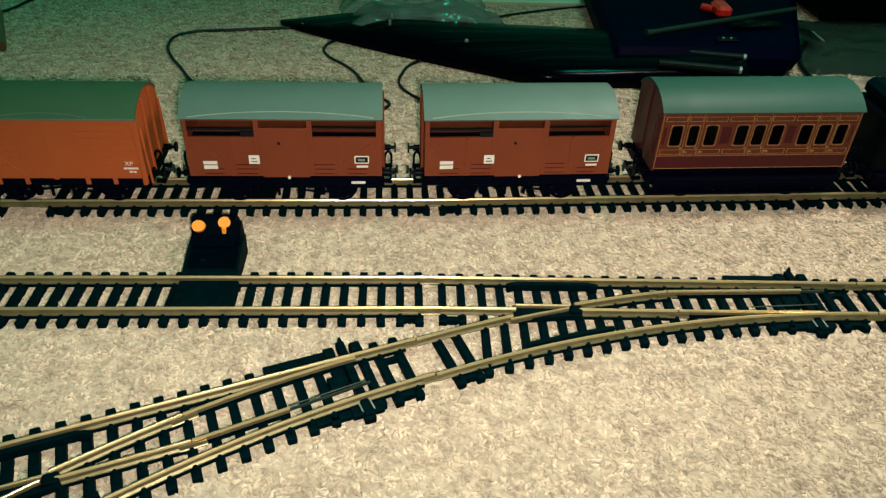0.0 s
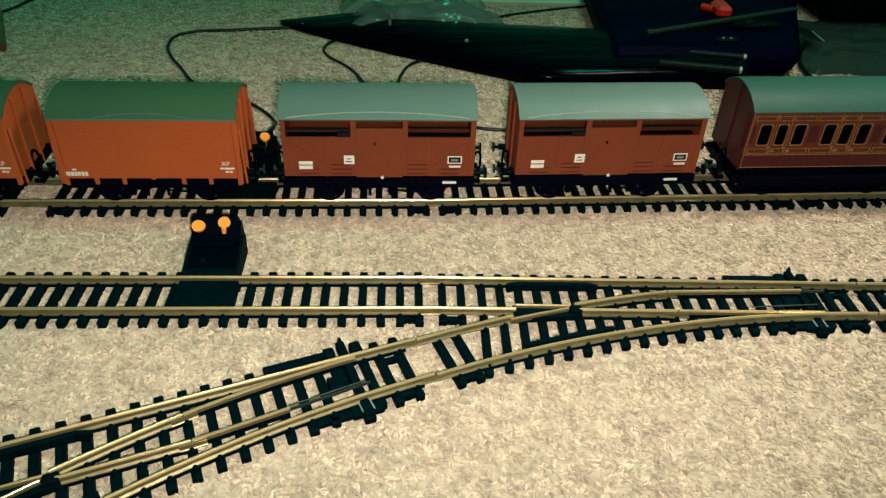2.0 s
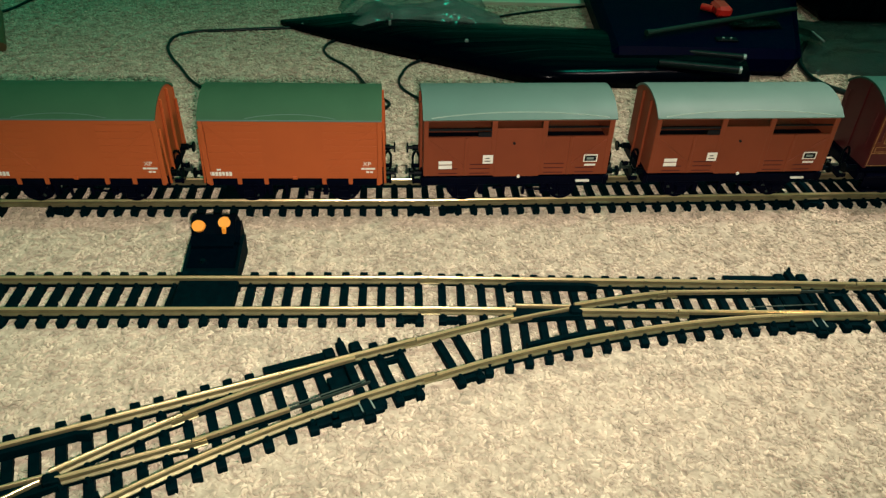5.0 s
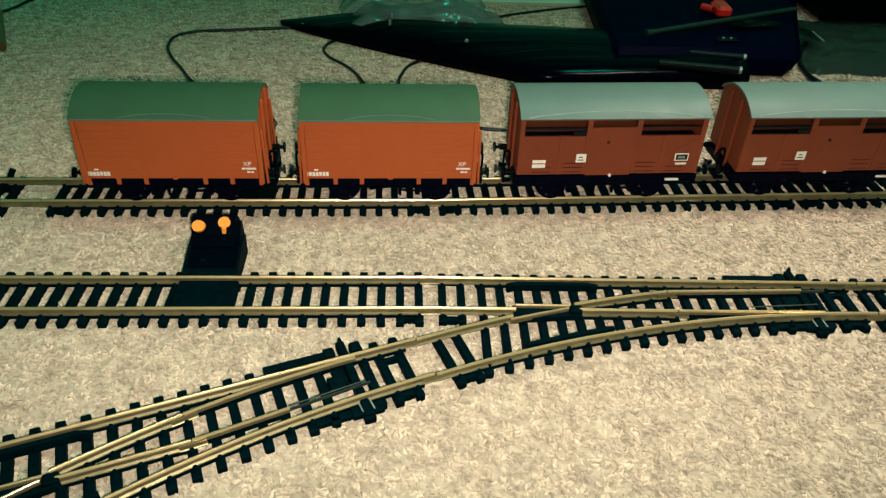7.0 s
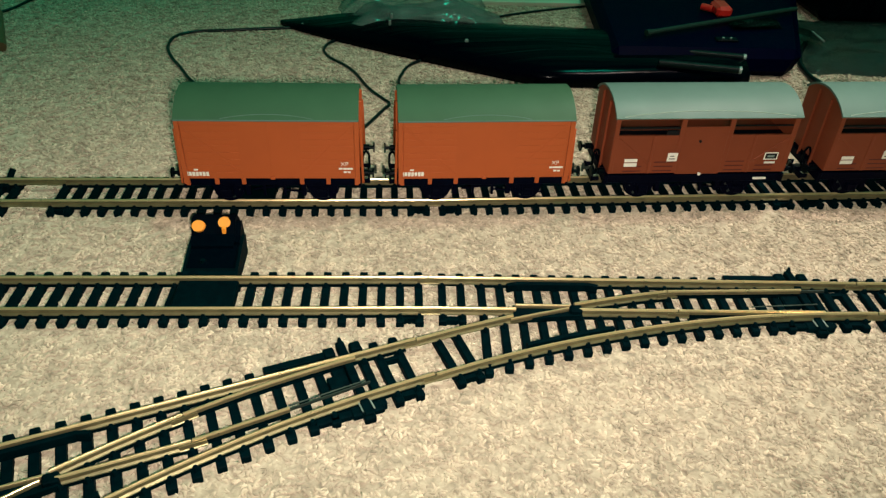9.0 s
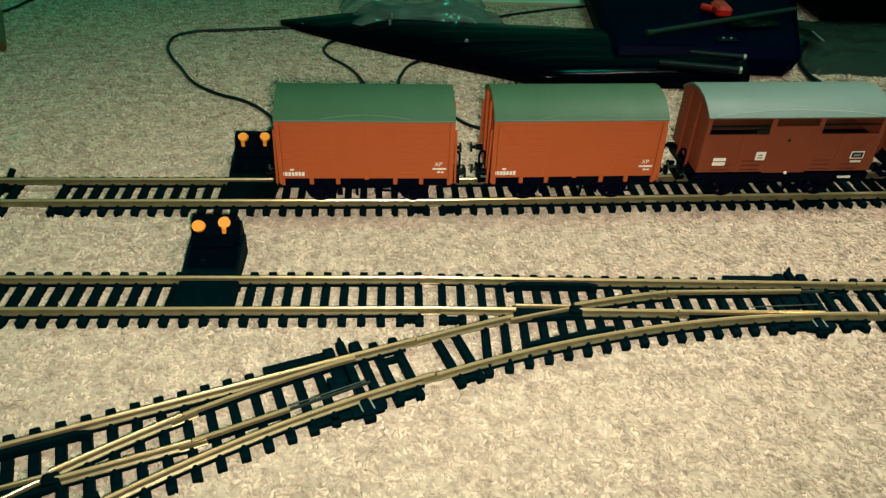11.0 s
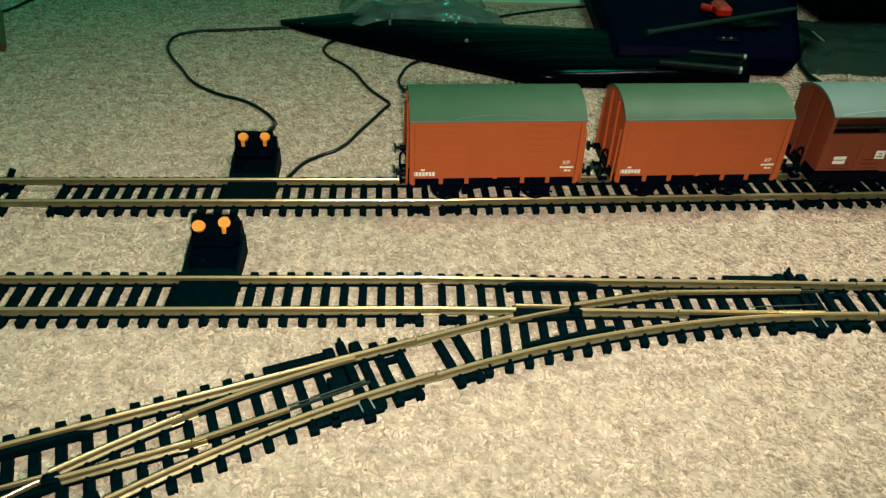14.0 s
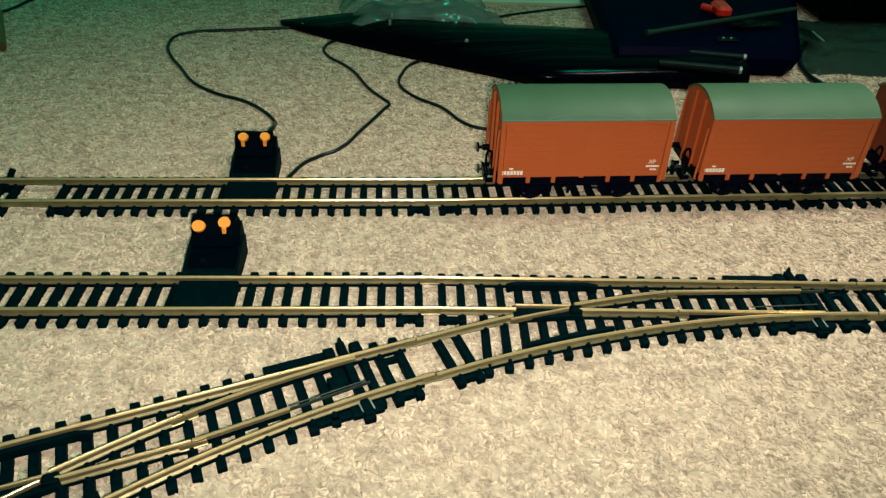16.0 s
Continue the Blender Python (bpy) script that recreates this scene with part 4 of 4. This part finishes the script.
def tender(label):
    L = 66.0
    top = thing("tender", label, "model tender", "engine of the train")
    running_gear(top, L, 40, deep=True)
    part("tank", box(B(), -L / 2, L / 2, -15.2, 15.2, 20.5, 46, 1.2), SATIN, top, "plain black tender tank")
    part("coal_rail", box(B(), -L / 2 + 2, L / 2 - 2, -15.0, 15.0, 45.8, 54, 2.5), BLACK, top)
    part("filler", rod(B(), (-20, 0, 53.5), (-20, 0, 57), 4, 16), SATIN, top)
    for s in (-1, 1):
        part("lamp_bracket", box(B(), -L / 2 - 1, -L / 2, s * 9 - 0.6, s * 9 + 0.6, 36, 40, 0.2), SATIN, top)
    return top


VAN = "brick-orange plastic goods van with dull green-grey roof on rails"
CATTLE = "brown-red cattle wagon with open upper sides and pale grey roof"
train = [(van(VAN), -239.6, 20.0), (van(VAN), -150.9, 20.0), (cattle_wagon(CATTLE), -57.9, 22.0), (cattle_wagon(CATTLE), 38.9, 22.0),
         (coach("maroon panelled four-wheel coach with gold lining and green roof"), 140.6, 25.0),
         (tender("black engine tender coupled to the maroon coach"), 231.0, 20.0)]

# ---------------------------------------------------------------- clutter behind the train
def build_stand():
    top = thing("folded_stand", "glossy black folded stand wrapped in clear film, lying on carpet", "folded stand")
    bm = B()
    rings = []
    n = 26
    for i in range(n + 1):
        t = i / n
        x = -92 + 292 * t
        near = 292 - 96 * min(1.0, t * 1.75) ** 0.85 + 2 * max(0, t - 0.6) / 0.4
        far = 296 + 8 * math.sin(min(1, t * 3) * math.pi) - 52 * max(0, t - 0.25)
        h = 2.5 + 12 * min(1, t * 1.7) + 5 * math.exp(-((t - 0.28) / 0.16) ** 2)
        cy, w = (near + far) / 2, (far - near) / 2
        rings.append([bm.verts.new((x, cy + w * math.cos(a), max(0.0, h * max(0.0, math.sin(a)) ** 0.5 * (1 + 0.06 * math.sin(7 * t + 3 * a))) + 0.8))
                      for a in [math.pi * k / 14 for k in range(15)]])
    for a, b in zip(rings, rings[1:]):
        for k in range(14):
            bm.faces.new((a[k], a[k + 1], b[k + 1], b[k]))
        bm.faces.new((a[0], b[0], b[14], a[14]))
    bm.faces.new(rings[0]), bm.faces.new(rings[-1][::-1])
    bmesh.ops.recalc_face_normals(bm, faces=bm.faces)
    part("body", bm, WRAP, top, "creased glossy black tapering body", smooth=True)
    # pale blocks put where highlights sit on the black body
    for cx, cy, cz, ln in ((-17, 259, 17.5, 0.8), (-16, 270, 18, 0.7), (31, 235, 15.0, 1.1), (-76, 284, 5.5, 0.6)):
        part("glint_block", box(B(), cx - ln, cx + ln, cy - 0.6, cy + 0.6, cz - 3.5, cz - 0.1, 0.3), PALEGREY, top, "small pale block in place of a glint")
    for x0, y0, x1, y1 in ((158, 222.5, 199.5, 214), (144, 203.5, 189.5, 194.5)):
        leg = part("leg", rod(B(), (x0, y0, 14.5), (x1, y1, 14.5), 2.2, 18), GREYTUBE, top, "dark grey tubular leg")
        part("tip", rod(B(), (x1, y1, 14.5), (x1 + 1.6, y1 - 0.3, 14.5), 2.2, 18), PALEGREY, leg, "pale grey foot cap")


def film_sheet(name, x0, x1, y0, y1, h, seed, label, mat):
    """A crumpled clear film: a low bumpy tent that touches the ground at its rim."""
    bm = B()
    n = 22
    rows = []
    for j in range(n + 1):
        row = []
        for i in range(n + 1):
            u, v = i / n, j / n
            rim = min(1.0, 4 * min(u, 1 - u, v, 1 - v)) ** 0.6
            z = h * rim * (0.75 + 0.35 * noise.noise((u * 4 + seed, v * 4, seed)) + 0.18 * noise.noise((u * 11, v * 11 + seed, 3)))
            row.append(bm.verts.new((x0 + (x1 - x0) * u + 4 * noise.noise((v * 5, seed, 0)), y0 + (y1 - y0) * v + 4 * noise.noise((u * 5, seed, 7)), max(0.3, z))))
        rows.append(row)
    for a, b in zip(rows, rows[1:]):
        for i in range(n):
            bm.faces.new((a[i], a[i + 1], b[i + 1], b[i]))
    ob = solid(name, bm, mat, label, "plastic film", smooth=True)
    sol = ob.modifiers.new("thickness", "SOLIDIFY")
    sol.thickness = 0.0004
    ob.visible_shadow = False
    return ob


def case_block():
    """The case, narrower at its foot and sheared to fit the camera's view."""
    bm = box(B(), 118, 238, 0, 190, 0, 18, 5)
    for v in bm.verts:
        v.co.x += v.co.y * (0.08 + 0.33 * (v.co.x - 118) / 120) - (3 if v.co.z < 8 and v.co.x > 180 else 0)
        v.co.y += 216
    return bm


def build_clutter():
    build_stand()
    film_sheet("plastic_film", -54, 54, 300, 362, 24, 2.0, "crumpled clear plastic packaging film beside the black stand", CLEAR)
    film_sheet("plastic_film", -50, 62, 262, 306, 22, 5.0, "glossy clear plastic wrap drawn over the black stand", CLEAR)
    film_sheet("plastic_film", 252, 400, 224, 325, 9, 9.0, "crumpled clear plastic film spread over carpet and cable", SMOKED)
    box_ = thing("tool_case", "dark blue plastic case with a catch, standing on carpet", "plastic case")
    part("shell", case_block(), NAVY, box_, "dark blue moulded shell")
    catch = part("catch", box(B(), 188, 202, 230, 236, 17.6, 19.4, 0.6), SATIN, box_, "small glossy catch")
    # two pale studs added to show the glints on the catch
    for cx in (192.5, 197.5):
        part("catch_glint", rod(B(), (cx, 232.6, 19.2), (cx, 232.6, 20.2), 0.8, 10), PALEGREY, catch, "small pale stud in place of a glint")
    solid("screwdriver", rod(rod(B(), (146.4, 235, 21.6), (262.5, 286, 21.6), 1.6, 12), (143, 233.4, 21.6), (146.4, 235, 21.6), 2.0, 12), GREENROD,
          "slim green-grey rod lying across the blue case", "rod")
    strap = thing("plastic_strap", "clear plastic strap hanging off the blue case onto carpet", "plastic strap")
    bm = B()
    rows = [[bm.verts.new((x, y + w, z + 0.5 * math.sin(3 * w + x))) for w in (-9, -3, 3, 9)] for x, y, z in
            ((206, 259, 19.2), (222, 261, 19.2), (238, 264, 19.0), (252, 267, 16), (264, 270, 11), (276, 272, 7.5))]
    for a, b in zip(rows, rows[1:]):
        for i in range(3):
            bm.faces.new((a[i], b[i], b[i + 1], a[i + 1]))
    bmesh.ops.solidify(bm, geom=bm.faces[:], thickness=0.6)
    part("band", bm, SMOKED, strap, "smooth clear band", smooth=True)
    part("hem", rod(B(), (276.4, 263, 7.6), (276.4, 281, 7.6), 0.7, 8), PALEGREY, strap, "pale folded hem")
    plug = thing("red_plug", "small red plastic plug lying on the blue case", "plug")
    part("plug_body", box(B(), 203, 214, 275, 292, 17.5, 25, 2.0), RED, plug)
    part("plug_nose", rod(B(), (203, 284, 21), (197, 289, 21), 2.4, 10), RED, plug)
    adapter = thing("mains_adapter", "glossy black mains adapter with ribbed sides on carpet", "adapter")
    part("shell", box(B(), 300, 420, 316, 420, 0, 34, 6), SATIN, adapter, "glossy black moulded shell")
    for k in range(5):
        part("rib", box(B(), 312 + k * 12, 318 + k * 12, 314.4, 318, 6, 28, 0.8), SATIN, adapter)
    solid("card_strip", box(B(), 30, 175, 345, 392, 0, 3, 0.4), PAPER, "cream card strip lying flat on carpet", "card")
    solid("wooden_stick", rod(B(), (-254, 238, 3), (-281, 298, 3), 3, 10), WOOD, "short brown wooden stick lying on carpet", "stick")
    hook = thing("track_point_lever", "black plastic point lever beside the train track", "point lever")
    part("lever_base", box(B(), -205, -184, 76, 84, 0, 4, 0.5), BLACK, hook)
    part("lever_arm", rod(B(), (-186, 80, 3), (-183.5, 84, 8), 1.3, 8), BLACK, hook)


build_clutter()

# ---------------------------------------------------------------- movement
# seconds and millimetres travelled along the line
TRAVEL = [(0.0, 0.0), (0.5, 9.7), (1.0, 19.3), (1.5, 29.0), (2.0, 38.6), (2.5, 48.2), (3.0, 57.8), (3.5, 67.4), (4.0, 76.9), (4.6, 88.5), (5.2, 100.2),
          (5.8, 111.9), (6.5, 125.7), (7.0, 136.0), (7.5, 146.0), (8.0, 156.1), (8.5, 165.9), (9.0, 175.7), (9.6, 187.5), (10.2, 199.2), (10.8, 210.9),
          (11.5, 224.2), (12.0, 233.5), (12.5, 242.6), (13.0, 251.4), (13.5, 260.1), (14.0, 269.0), (14.5, 278.3), (15.0, 288.0), (15.5, 297.7), (16.0, 306.5)]


def travelled(t):
    return float(np.interp(t, [a for a, _ in TRAVEL], [b for _, b in TRAVEL]))


def motions():
    for ob, start, half_base in train:
        rows = []
        for t, s in TRAVEL:
            x = start + s
            ya, yb = line_y(x - half_base), line_y(x + half_base)
            za, zb = line_z(x - half_base), line_z(x + half_base)
            pitch = -math.degrees(math.atan2(zb - za, 2 * half_base))
            rows.append((t, pose(x * MM, (ya + yb) / 2 * MM, (za + zb) / 2 * MM, 0, pitch, math.degrees(math.atan2(yb - ya, 2 * half_base)))))
        walk(ob, rows)
    steps = [16.0 * i / 64 for i in range(65)]
    for ax in wheels:
        place = ax.matrix_basis.translation.copy()
        walk(ax, [(t, Matrix.Translation(place) @ Matrix.Rotation(travelled(t) / 6.2, 4, "Y")) for t in steps])


motions()
